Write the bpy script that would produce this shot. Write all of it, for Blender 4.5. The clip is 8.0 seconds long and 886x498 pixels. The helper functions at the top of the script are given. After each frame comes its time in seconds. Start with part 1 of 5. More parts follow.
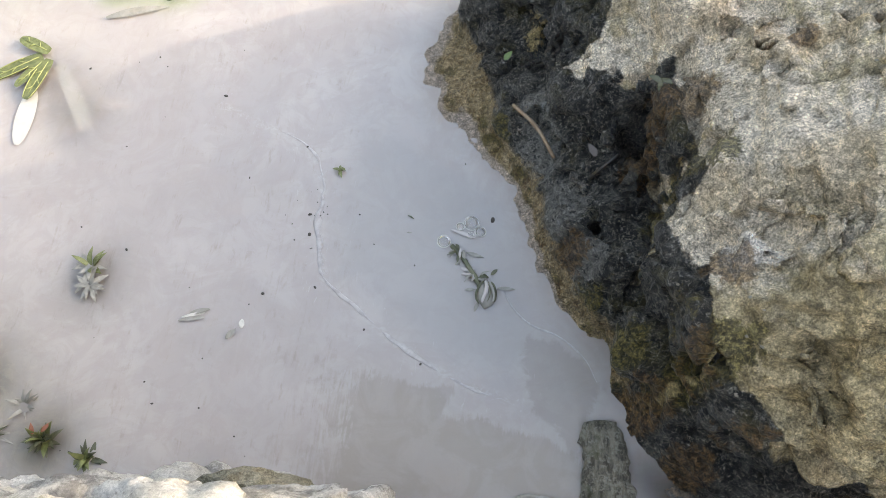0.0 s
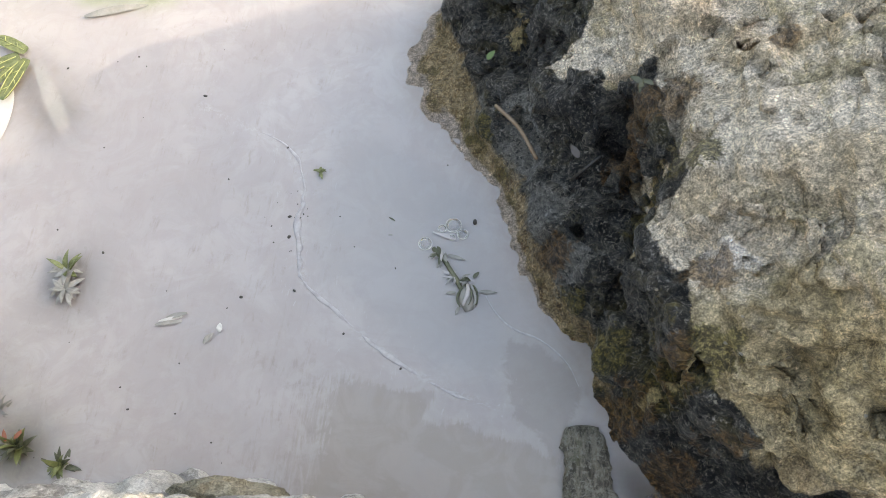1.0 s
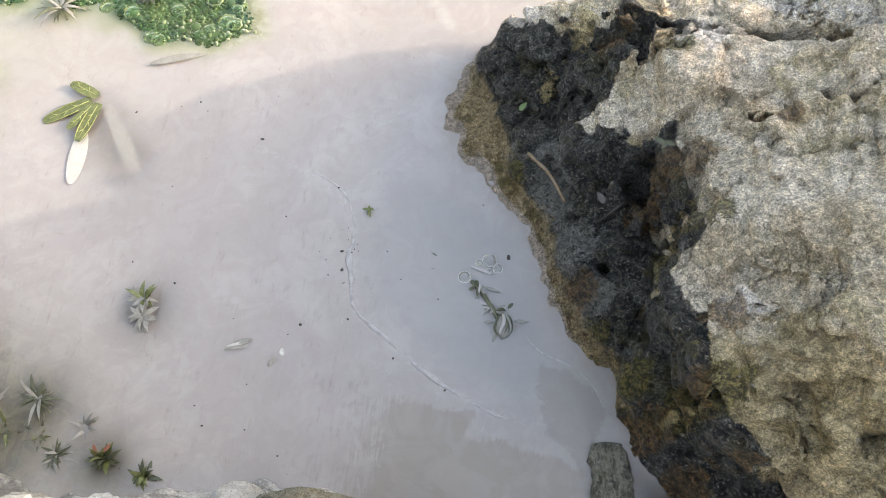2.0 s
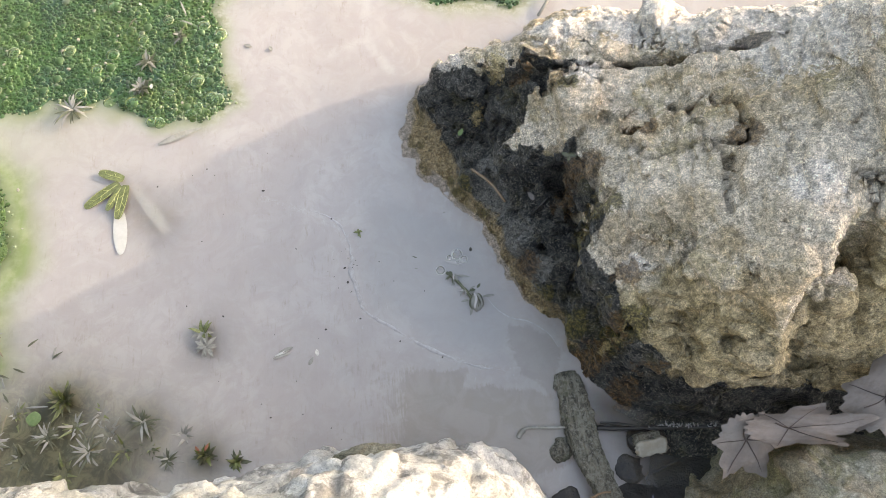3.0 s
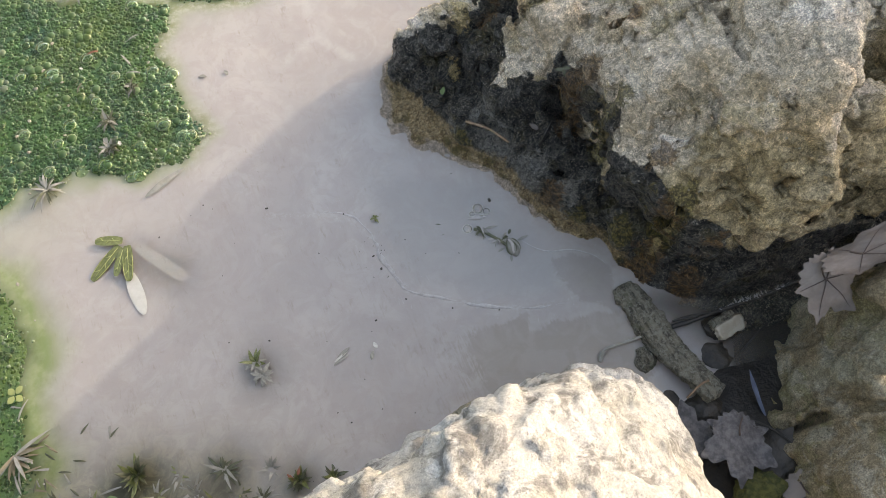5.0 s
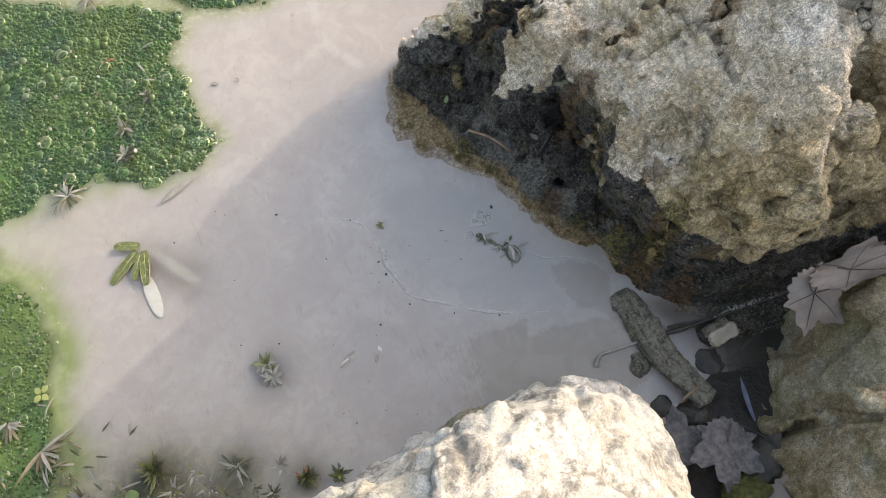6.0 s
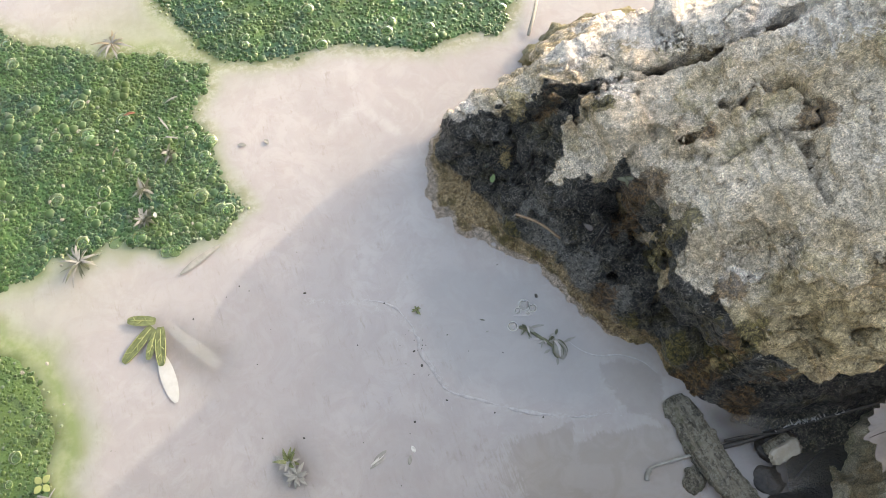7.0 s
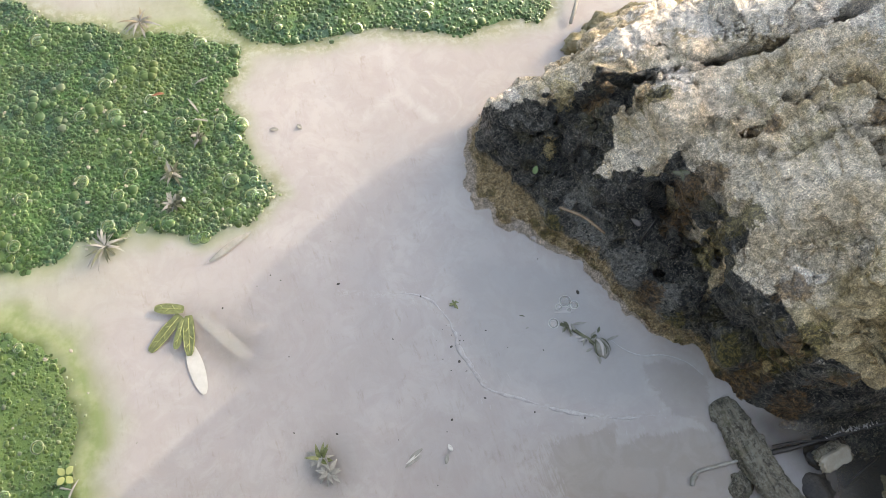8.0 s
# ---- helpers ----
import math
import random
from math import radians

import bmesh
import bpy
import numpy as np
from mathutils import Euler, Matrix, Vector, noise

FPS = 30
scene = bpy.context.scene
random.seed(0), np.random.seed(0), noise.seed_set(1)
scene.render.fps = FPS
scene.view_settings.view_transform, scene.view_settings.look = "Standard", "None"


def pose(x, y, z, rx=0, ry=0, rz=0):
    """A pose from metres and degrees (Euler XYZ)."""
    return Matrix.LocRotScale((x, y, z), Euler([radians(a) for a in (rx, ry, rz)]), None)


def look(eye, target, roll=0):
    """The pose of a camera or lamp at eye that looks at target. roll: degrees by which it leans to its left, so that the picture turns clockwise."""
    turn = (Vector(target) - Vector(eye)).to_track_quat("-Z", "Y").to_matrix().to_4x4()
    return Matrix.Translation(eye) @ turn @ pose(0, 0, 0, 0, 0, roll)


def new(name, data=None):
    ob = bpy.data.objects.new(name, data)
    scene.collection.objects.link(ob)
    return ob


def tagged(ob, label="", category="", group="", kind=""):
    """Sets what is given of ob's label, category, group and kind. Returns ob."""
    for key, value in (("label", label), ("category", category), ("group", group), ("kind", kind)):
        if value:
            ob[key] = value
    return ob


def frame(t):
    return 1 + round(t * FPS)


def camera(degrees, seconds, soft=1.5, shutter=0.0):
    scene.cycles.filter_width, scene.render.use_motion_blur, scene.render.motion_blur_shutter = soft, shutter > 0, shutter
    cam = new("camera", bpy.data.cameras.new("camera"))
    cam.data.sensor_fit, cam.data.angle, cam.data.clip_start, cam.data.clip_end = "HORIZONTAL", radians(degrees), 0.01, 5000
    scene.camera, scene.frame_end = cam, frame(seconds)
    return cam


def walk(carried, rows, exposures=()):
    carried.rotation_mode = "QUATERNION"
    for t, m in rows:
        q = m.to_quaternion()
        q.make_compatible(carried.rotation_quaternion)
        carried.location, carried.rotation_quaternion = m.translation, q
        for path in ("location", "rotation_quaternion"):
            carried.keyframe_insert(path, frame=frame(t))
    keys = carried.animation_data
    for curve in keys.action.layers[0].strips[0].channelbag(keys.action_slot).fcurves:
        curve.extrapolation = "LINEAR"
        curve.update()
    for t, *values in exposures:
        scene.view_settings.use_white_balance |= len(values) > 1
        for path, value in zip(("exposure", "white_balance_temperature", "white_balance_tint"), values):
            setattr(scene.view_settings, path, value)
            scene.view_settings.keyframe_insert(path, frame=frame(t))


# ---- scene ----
cam = camera(62.2, 8.0, soft=0.9)
PATH = [
    (0, (0.06, 0.034, 0.548), (-0.01, 0.831, -1.285), 1.7),
    (0.5, (0.072, 0.037, 0.544), (0.02, 0.843, -1.286), 3.2),
    (1, (0.072, 0.043, 0.543), (0.01, 0.832, -1.294), 2.1),
    (1.5, (0.057, 0.044, 0.552), (0.006, 0.843, -1.281), 3.6),
    (1.7, (0.053, 0.044, 0.555), (0.009, 0.847, -1.276), 4.0),
    (2.8, (-0.041, -0.005, 0.84), (-0.045, 0.733, -1.018), 2.1),
    (3, (-0.004, 0.006, 0.828), (0.105, 0.686, -1.05), 4.8),
    (3.5, (-0.024, 0.003, 0.764), (0.331, 0.738, -1.062), 2.1),
    (3.8, (-0.098, -0.018, 0.76), (0.229, 0.753, -1.056), -0.8),
    (4, (-0.095, -0.024, 0.75), (0.205, 0.748, -1.07), -2.9),
    (4.2, (-0.097, -0.035, 0.739), (0.189, 0.736, -1.085), -3.7),
    (5.3, (-0.093, -0.033, 0.805), (0.109, 0.67, -1.057), -6.1),
    (5.5, (-0.082, -0.039, 0.813), (0.097, 0.674, -1.046), -7.8),
    (6, (-0.062, -0.016, 0.825), (0.086, 0.648, -1.055), -9.7),
    (6.5, (-0.06, 0.057, 0.82), (0.108, 0.733, -1.055), -7.6),
    (7, (-0.084, 0.104, 0.802), (0.105, 0.779, -1.071), -4.3),
    (7.5, (-0.119, 0.125, 0.784), (0.082, 0.797, -1.089), -2.3),
    (8, (-0.126, 0.126, 0.776), (0.065, 0.786, -1.102), -2.5),
]
EXPOSURES = [(t, e + 0.53, 9900, 13) for t, e in ((0, 2.65), (1.7, 2.6), (2.8, 2.35), (3.5, 2.55), (4.2, 2.25), (5.3, 2.0), (6.0, 2.08), (6.7, 2.4), (8, 2.32))]
walk(cam, [(t, look(eye, target, roll)) for t, eye, target, roll in PATH], EXPOSURES)

# ---- light ----
SUN = Vector((2.9, 0.47, 1.1)).normalized()
world = bpy.data.worlds.new("world")
scene.world = world
world.use_nodes = True
wt = world.node_tree
sky = wt.nodes.new("ShaderNodeTexSky")
sky.sky_type = "NISHITA"
sky.sun_disc = False
sky.air_density, sky.dust_density, sky.ozone_density = 0.8, 0.9, 0.5
sky.sun_elevation = math.asin(SUN.z)
sky.sun_rotation = math.atan2(SUN.x, SUN.y)
wt.links.new(sky.outputs["Color"], wt.nodes["Background"].inputs["Color"])
wt.nodes["Background"].inputs["Strength"].default_value = 0.15
sun_data = bpy.data.lights.new("sun", "SUN")
sun_data.energy, sun_data.angle, sun_data.color = 0.42, radians(0.5), (0.88, 0.97, 1.04)
sun_ob = new("sun", sun_data)
sun_ob.matrix_world = look(SUN * 5, (0, 0, 0))


# ---- fields and meshes ----
def step(a, b, x):
    u = np.clip((x - a) / (b - a), 0, 1)
    return u * u * (3 - 2 * u)


def mix(a, b, u):
    return a + (b - a) * u


def smax(a, b, k=0.008):
    h = np.clip(k - np.abs(a - b), 0, k) / k
    return np.maximum(a, b) + h * h * k / 4


def smin(a, b, k=0.008):
    return -smax(-a, -b, k)


def vnoise(x, y, z, seed=0):
    """Smooth value noise in -1..1 on arrays."""
    xi, yi, zi = np.floor(x), np.floor(y), np.floor(z)
    u, v, w = x - xi, y - yi, z - zi
    u, v, w = (q * q * q * (q * (q * 6 - 15) + 10) for q in (u, v, w))
    xi, yi, zi = (q.astype(np.int64) for q in (xi, yi, zi))

    def h(a, b, c):
        n = (a * 374761393 + b * 668265263 + c * 1274126177 + seed * 974711) & 0xFFFFFFFF
        n = ((n ^ (n >> 13)) * 1103515245) & 0xFFFFFFFF
        n = ((n ^ (n >> 16)) * 2246822519) & 0xFFFFFFFF
        return ((n ^ (n >> 15)) & 0xFFFFFF) / 8388607.5 - 1

    def plane(c):
        a = mix(h(xi, yi, c), h(xi + 1, yi, c), u)
        b = mix(h(xi, yi + 1, c), h(xi + 1, yi + 1, c), u)
        return mix(a, b, v)

    return mix(plane(zi), plane(zi + 1), w)


def fbm(x, y, z, octaves=3, seed=0, ridged=False):
    total, amp, norm = 0, 1.0, 0
    for i in range(octaves):
        n = vnoise(x * 2 ** i + 7.3 * i, y * 2 ** i - 3.1 * i, z * 2 ** i + 1.7 * i, seed + i)
        total = total + amp * ((1 - 2 * np.abs(n)) if ridged else n)
        norm += amp
        amp *= 0.5
    return total / norm


def poly_dist(x, y, pts):
    """Signed distance to a closed outline, negative inside."""
    best = np.full(np.shape(x), 1e9)
    inside = np.zeros(np.shape(x), bool)
    for (ax, ay), (bx, by) in zip(pts, pts[1:] + pts[:1]):
        ex, ey = bx - ax, by - ay
        px, py = x - ax, y - ay
        t = np.clip((px * ex + py * ey) / (ex * ex + ey * ey), 0, 1)
        best = np.minimum(best, (px - ex * t) ** 2 + (py - ey * t) ** 2)
        if ay != by:
            inside ^= ((ay > y) != (by > y)) & (x < ex * (y - ay) / ey + ax)
    return np.where(inside, -1, 1) * np.sqrt(best)


def line_dist(x, y, pts):
    best = np.full(np.shape(x), 1e9)
    for (ax, ay), (bx, by) in zip(pts, pts[1:]):
        ex, ey = bx - ax, by - ay
        t = np.clip(((x - ax) * ex + (y - ay) * ey) / (ex * ex + ey * ey), 0, 1)
        best = np.minimum(best, (x - ax - ex * t) ** 2 + (y - ay - ey * t) ** 2)
    return np.sqrt(best)


def half(x, y, z, n, c):
    return n[0] * (x - c[0]) + n[1] * (y - c[1]) + n[2] * (z - c[2])


def surface(field, lo, hi, cell):
    """Quads on the zero set of a field over a box (surface nets)."""
    ax = [np.arange(a, b + cell, cell) for a, b in zip(lo, hi)]
    x, y, z = np.meshgrid(*ax, indexing="ij", sparse=True)
    f = field(x, y, z)
    ins = f < 0
    n = [len(a) for a in ax]
    cs = tuple(k - 1 for k in n)
    cut = lambda o: tuple(slice(d, d + m) for d, m in zip(o, cs))
    corners = [(i, j, k) for i in (0, 1) for j in (0, 1) for k in (0, 1)]
    count = sum(ins[cut(c)].astype(np.int8) for c in corners)
    live = (count > 0) & (count < 8)
    idx = np.full(cs, -1)
    cells = np.argwhere(live)
    idx[live] = np.arange(len(cells))
    total, hits = np.zeros((len(cells), 3)), np.zeros(len(cells))
    for a in corners:
        for d in range(3):
            if a[d]:
                continue
            b = tuple(a[i] + (i == d) for i in range(3))
            fa = f[tuple((cells + a).T)]
            fb = f[tuple((cells + b).T)]
            cross = (fa < 0) != (fb < 0)
            t = np.where(cross, fa / np.where(cross, fa - fb, 1), 0)
            p = np.array(a, float) + t[:, None] * (np.array(b) - np.array(a))
            total += p * cross[:, None]
            hits += cross
    verts = np.array(lo) + (cells + total / hits[:, None]) * cell
    quads = []
    for d in range(3):
        u, v = (d + 1) % 3, (d + 2) % 3
        sa = [slice(None)] * 3
        sb = [slice(None)] * 3
        sa[d], sb[d] = slice(0, n[d] - 1), slice(1, n[d])
        ia, ib = ins[tuple(sa)], ins[tuple(sb)]
        e = np.argwhere(ia != ib)
        e = e[(e[:, u] > 0) & (e[:, v] > 0) & (e[:, u] < n[u] - 1) & (e[:, v] < n[v] - 1)]
        flip = ia[tuple(e.T)]
        q = []
        for du, dv in ((1, 1), (0, 1), (0, 0), (1, 0)):
            c = e.copy()
            c[:, u] -= du
            c[:, v] -= dv
            q.append(idx[tuple(c.T)])
        q = np.stack(q, 1)
        q[~flip] = q[~flip][:, ::-1]
        quads.append(q)
    return verts, np.concatenate(quads)


def refine(v, q):
    """Each quad into four."""
    e = np.sort(np.concatenate([q[:, [0, 1]], q[:, [1, 2]], q[:, [2, 3]], q[:, [3, 0]]]), 1)
    key, inv = np.unique(e[:, 0] * len(v) + e[:, 1], return_inverse=True)
    mid = (v[key // len(v)] + v[key % len(v)]) / 2
    cen = v[q].mean(1)
    m = (inv + len(v)).reshape(4, len(q))
    c = np.arange(len(q)) + len(v) + len(key)
    new_q = np.concatenate([np.stack([q[:, 0], m[0], c, m[3]], 1), np.stack([q[:, 1], m[1], c, m[0]], 1),
                            np.stack([q[:, 2], m[2], c, m[1]], 1), np.stack([q[:, 3], m[3], c, m[2]], 1)])
    return np.concatenate([v, mid, cen]), new_q


def normals(v, q):
    n = np.cross(v[q[:, 2]] - v[q[:, 0]], v[q[:, 3]] - v[q[:, 1]])
    out = np.zeros_like(v)
    for i in range(4):
        np.add.at(out, q[:, i], n)
    return out / np.maximum(np.linalg.norm(out, axis=1), 1e-12)[:, None]


def mesh_from(name, v, faces, smooth=True, attrs=()):
    """A mesh from arrays; faces all of one size. attrs: (name, values per vertex)."""
    faces = np.asarray(faces)
    me = bpy.data.meshes.new(name)
    k = faces.shape[1]
    me.vertices.add(len(v))
    me.vertices.foreach_set("co", np.asarray(v, np.float32).ravel())
    me.loops.add(faces.size)
    me.loops.foreach_set("vertex_index", faces.ravel().astype(np.int32))
    me.polygons.add(len(faces))
    me.polygons.foreach_set("loop_start", np.arange(0, faces.size, k, dtype=np.int32))
    me.polygons.foreach_set("use_smooth", np.full(len(faces), smooth))
    me.update(calc_edges=True)
    for key, values in attrs:
        me.attributes.new(key, "FLOAT", "POINT").data.foreach_set("value", np.asarray(values, np.float32))
    return me


def thing(name, label, category, group="", kind="", at=(0, 0, 0)):
    ob = new(name)
    ob.location = at
    return tagged(ob, label, category, group, kind)


def part(name, mesh, material, parent=None, label=""):
    if isinstance(mesh, bmesh.types.BMesh):
        me = bpy.data.meshes.new(name)
        mesh.to_mesh(me)
        mesh.free()
        me.polygons.foreach_set("use_smooth", np.full(len(me.polygons), True))
        mesh = me
    mesh.materials.append(material)
    ob = new(name, mesh)
    if parent:
        ob.parent = parent
    return tagged(ob, label)


# ---- materials ----
class Mat:
    """A short hand for node materials."""

    def __init__(self, name):
        self.m = bpy.data.materials.new(name)
        self.m.use_nodes = True
        self.t = self.m.node_tree
        self.b = self.t.nodes["Principled BSDF"]
        self.pos = self.node("ShaderNodeTexCoord").outputs["Object"]

    def node(self, kind, **sets):
        n = self.t.nodes.new(kind)
        for k, v in sets.items():
            if k in n.inputs:
                self.put(n.inputs[k], v)
        return n

    def put(self, socket, v):
        if isinstance(v, bpy.types.NodeSocket):
            self.t.links.new(v, socket)
        else:
            socket.default_value = (*v, 1.0) if isinstance(v, tuple) and len(v) == 3 and socket.type == "RGBA" else v

    def noise(self, scale, detail=4, rough=0.6, distort=0.0, vec=None):
        n = self.node("ShaderNodeTexNoise", Scale=scale, Detail=detail, Roughness=rough, Distortion=distort)
        self.t.links.new(vec or self.pos, n.inputs["Vector"])
        return n.outputs["Fac"]

    def cells(self, scale, feature="F1", vec=None):
        n = self.node("ShaderNodeTexVoronoi", Scale=scale)
        n.feature = feature
        self.t.links.new(vec or self.pos, n.inputs["Vector"])
        return n.outputs["Distance"]

    def ramp(self, fac, lo, hi, a=0.0, b=1.0):
        n = self.node("ShaderNodeMapRange")
        n.interpolation_type = "SMOOTHSTEP"
        for i, v in enumerate((fac, lo, hi, a, b)):
            self.put(n.inputs[i], v)
        return n.outputs[0]

    def mixc(self, fac, a, b):
        n = self.node("ShaderNodeMix")
        n.data_type = "RGBA"
        self.put(n.inputs[0], fac)
        self.put(n.inputs[6], a)
        self.put(n.inputs[7], b)
        return n.outputs[2]

    def math(self, op, a, b=0.0):
        n = self.node("ShaderNodeMath")
        n.operation = op
        self.put(n.inputs[0], a)
        self.put(n.inputs[1], b)
        return n.outputs[0]

    def scale(self, c, f):
        n = self.node("ShaderNodeVectorMath")
        n.operation = "SCALE"
        self.put(n.inputs[0], c)
        self.put(n.inputs["Scale"], f)
        return n.outputs[0]

    def patch(self, name, scale=60, wild=1.1, lo=0.4, hi=0.6):
        """A stain with ragged edges round the places that an attribute names."""
        edge = self.math("MULTIPLY", self.math("SUBTRACT", self.noise(scale, 6, 0.75, 0.4), 0.5), wild * 2)
        return self.ramp(self.math("ADD", self.attr(name), edge), lo, hi)

    def attr(self, name):
        n = self.node("ShaderNodeAttribute")
        n.attribute_name = name
        return n.outputs["Fac"]

    def axis(self, i):
        n = self.node("ShaderNodeSeparateXYZ")
        self.t.links.new(self.pos, n.inputs[0])
        return n.outputs[i]

    def random(self):
        return self.node("ShaderNodeObjectInfo").outputs["Random"]

    def island(self):
        return self.node("ShaderNodeNewGeometry").outputs["Random Per Island"]

    def bump(self, height, distance=0.001, strength=1.0):
        n = self.node("ShaderNodeBump", Strength=strength, Distance=distance, Height=height)
        self.put(self.b.inputs["Normal"], n.outputs[0])
        return n.outputs[0]

    def set(self, **kw):
        for k, v in kw.items():
            self.put(self.b.inputs[k.replace("_", " ")], v)
        return self.m


def rock_material(name, pale, mid, dark, ochre, lichen, wet=False, dapple_shade=0.0, speckle=1.0):
    """Weathered limestone: pale crust, grey and brown stains, pits; the wet option: a dark, slimy, mossy lower face
    with ledge shade painted in.
    """
    k = Mat(name)
    fine = k.noise(150, 8, 0.72)
    grain = k.noise(760, 3, 0.75)
    c = k.mixc(k.ramp(k.noise(9, 9, 0.66, 0.4), 0.42, 0.58), mid, pale)
    c = k.mixc(k.math("MULTIPLY", k.ramp(k.noise(6.5, 9, 0.7, 0.6), 0.47, 0.58), 0.75), c, ochre)
    c = k.mixc(k.math("MULTIPLY", k.ramp(k.noise(13, 10, 0.74, 0.5), 0.52, 0.6), 0.58), c, lichen)
    c = k.mixc(k.math("MULTIPLY", k.ramp(k.noise(30, 10, 0.78, 0.6), 0.53, 0.59), 0.65), c, tuple(v * 1.12 for v in pale))
    c = k.mixc(k.math("MULTIPLY", k.ramp(k.noise(44, 9, 0.75, 0.5), 0.44, 0.34), 0.5), c, tuple(v * 0.5 for v in mid))
    c = k.mixc(k.math("MULTIPLY", k.ramp(fine, 0.42, 0.3), 0.5), c, dark)
    # Grey dapples: soft tree shade painted into the colour.
    if dapple_shade:
        c = k.mixc(k.math("MULTIPLY", k.ramp(k.noise(24, 8, 0.7, 0.5), 0.49, 0.6), dapple_shade), c, (0.13, 0.12, 0.115))
    c = k.mixc(k.math("MULTIPLY", k.ramp(k.cells(260), 0.2, 0.1), 0.6), c, dark)
    pits = k.ramp(k.cells(230), 0.0, 0.35)
    rough = 0.9
    h = k.math("ADD", k.math("MULTIPLY", fine, 1.4), k.math("MULTIPLY", grain, 0.6))
    h = k.math("ADD", h, k.math("MULTIPLY", pits, 0.25))
    h = k.math("ADD", h, k.math("MULTIPLY", k.noise(46, 12, 0.76, 0.4), 3.2))
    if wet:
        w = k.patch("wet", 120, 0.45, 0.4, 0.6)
        # Dark slime colour, which also holds painted shade of the hollow and overhang.
        slime_shade = k.mixc(k.ramp(k.noise(70, 9, 0.75), 0.44, 0.57), (0.016, 0.016, 0.017), (0.095, 0.092, 0.085))
        slime_shade = k.mixc(k.math("MULTIPLY", k.ramp(k.noise(21, 7, 0.72), 0.53, 0.62), 0.65), slime_shade, (0.1, 0.084, 0.03))
        slime_shade = k.mixc(k.math("MULTIPLY", k.patch("grey", 40, 0.6), 0.9), slime_shade, (0.2, 0.195, 0.18))
        slime_shade = k.mixc(k.math("MULTIPLY", k.ramp(k.noise(400, 5, 0.75), 0.52, 0.6), 0.85), slime_shade, (0.27, 0.26, 0.235))
        slime_shade = k.mixc(k.math("MULTIPLY", k.ramp(k.noise(230, 6, 0.74), 0.47, 0.39), 0.85), slime_shade, (0.006, 0.006, 0.006))
        earth = k.patch("earth", 26, 0.8, 0.35, 0.7)
        c = k.mixc(k.math("MULTIPLY", earth, 0.6), c, k.mixc(k.ramp(k.noise(90, 6, 0.75), 0.4, 0.6), (0.249, 0.177, 0.0946), (0.585, 0.448, 0.288)))
        tuft = k.ramp(k.math("ADD", k.attr("brow"), k.math("MULTIPLY", k.math("SUBTRACT", k.noise(24, 6, 0.75), 0.5), 2.2)), 0.35, 0.85)
        c = k.mixc(k.math("MULTIPLY", tuft, 0.8), c, k.mixc(k.ramp(k.noise(70, 5, 0.7), 0.4, 0.6), (0.224, 0.164, 0.0765), (0.431, 0.336, 0.195)))
        c = k.mixc(w, c, slime_shade)
        # White crust, and the far ridge's sunlight painted as white.
        c = k.mixc(k.math("MULTIPLY", k.patch("white", 70, 0.9), 0.95), c, (0.697, 0.614, 0.528))
        c = k.mixc(k.math("MULTIPLY", k.patch("moss", 75, 0.9), 0.8), c, k.mixc(k.ramp(k.noise(260, 4, 0.7), 0.42, 0.58), (0.0373, 0.032, 0.00835), (0.19, 0.152, 0.0487)))
        c = k.mixc(k.math("MULTIPLY", k.patch("rust", 75, 0.9), 0.75), c, k.mixc(k.ramp(k.noise(240, 4, 0.7), 0.42, 0.58), (0.0456, 0.0229, 0.00978), (0.241, 0.137, 0.0591)))
        c = k.mixc(k.math("MULTIPLY", k.patch("buff", 130, 1.4, 0.5, 0.8), 0.8), c, (0.48, 0.374, 0.195))
        crust = k.patch("foot", 60, 0.55, 0.45, 0.75)
        sand = k.mixc(k.ramp(k.noise(330, 5, 0.8), 0.4, 0.6), (0.224, 0.145, 0.0696), (0.431, 0.328, 0.202))
        sand = k.mixc(k.ramp(k.noise(38, 6, 0.75), 0.5, 0.62), sand, (0.141, 0.107, 0.0417))
        sand = k.mixc(k.ramp(k.noise(52, 6, 0.75, 0.5), 0.55, 0.63), sand, (0.116, 0.061, 0.0243))
        sand = k.mixc(k.patch("drown", 80, 0.35, 0.35, 0.8), sand, (0.431, 0.347, 0.285))
        c = k.mixc(crust, c, sand)
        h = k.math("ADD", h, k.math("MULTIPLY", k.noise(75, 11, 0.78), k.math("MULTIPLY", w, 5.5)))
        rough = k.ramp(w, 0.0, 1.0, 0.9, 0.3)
    fleck = k.noise(400, 5, 0.72)
    c = k.mixc(k.math("MULTIPLY", k.ramp(fleck, 0.47, 0.4), k.ramp(k.noise(19, 6, 0.7), 0.38, 0.6, 0.22 * speckle, 0.75 * speckle)), c, k.scale(c, 0.32))
    c = k.mixc(k.math("MULTIPLY", k.ramp(k.noise(520, 4, 0.7), 0.53, 0.6), 0.6 * speckle), c, k.scale(c, 1.6))
    c = k.scale(c, k.math("MULTIPLY", k.ramp(grain, 0.35, 0.65, 1 - 0.4 * speckle, 1 + 0.4 * speckle), k.ramp(k.noise(170, 7, 0.76), 0.35, 0.65, 1 - 0.38 * speckle, 1 + 0.36 * speckle)))
    if wet:
        # Crevice shade painted into the colour along the cracks.
        c = k.mixc(k.math("MULTIPLY", k.attr("crack"), 0.75), c, (0.05, 0.04, 0.028))
    k.bump(h, 0.0017, 1.0)
    return k.set(Base_Color=c, Roughness=rough, Specular_IOR_Level=0.55 if wet else 0.35)


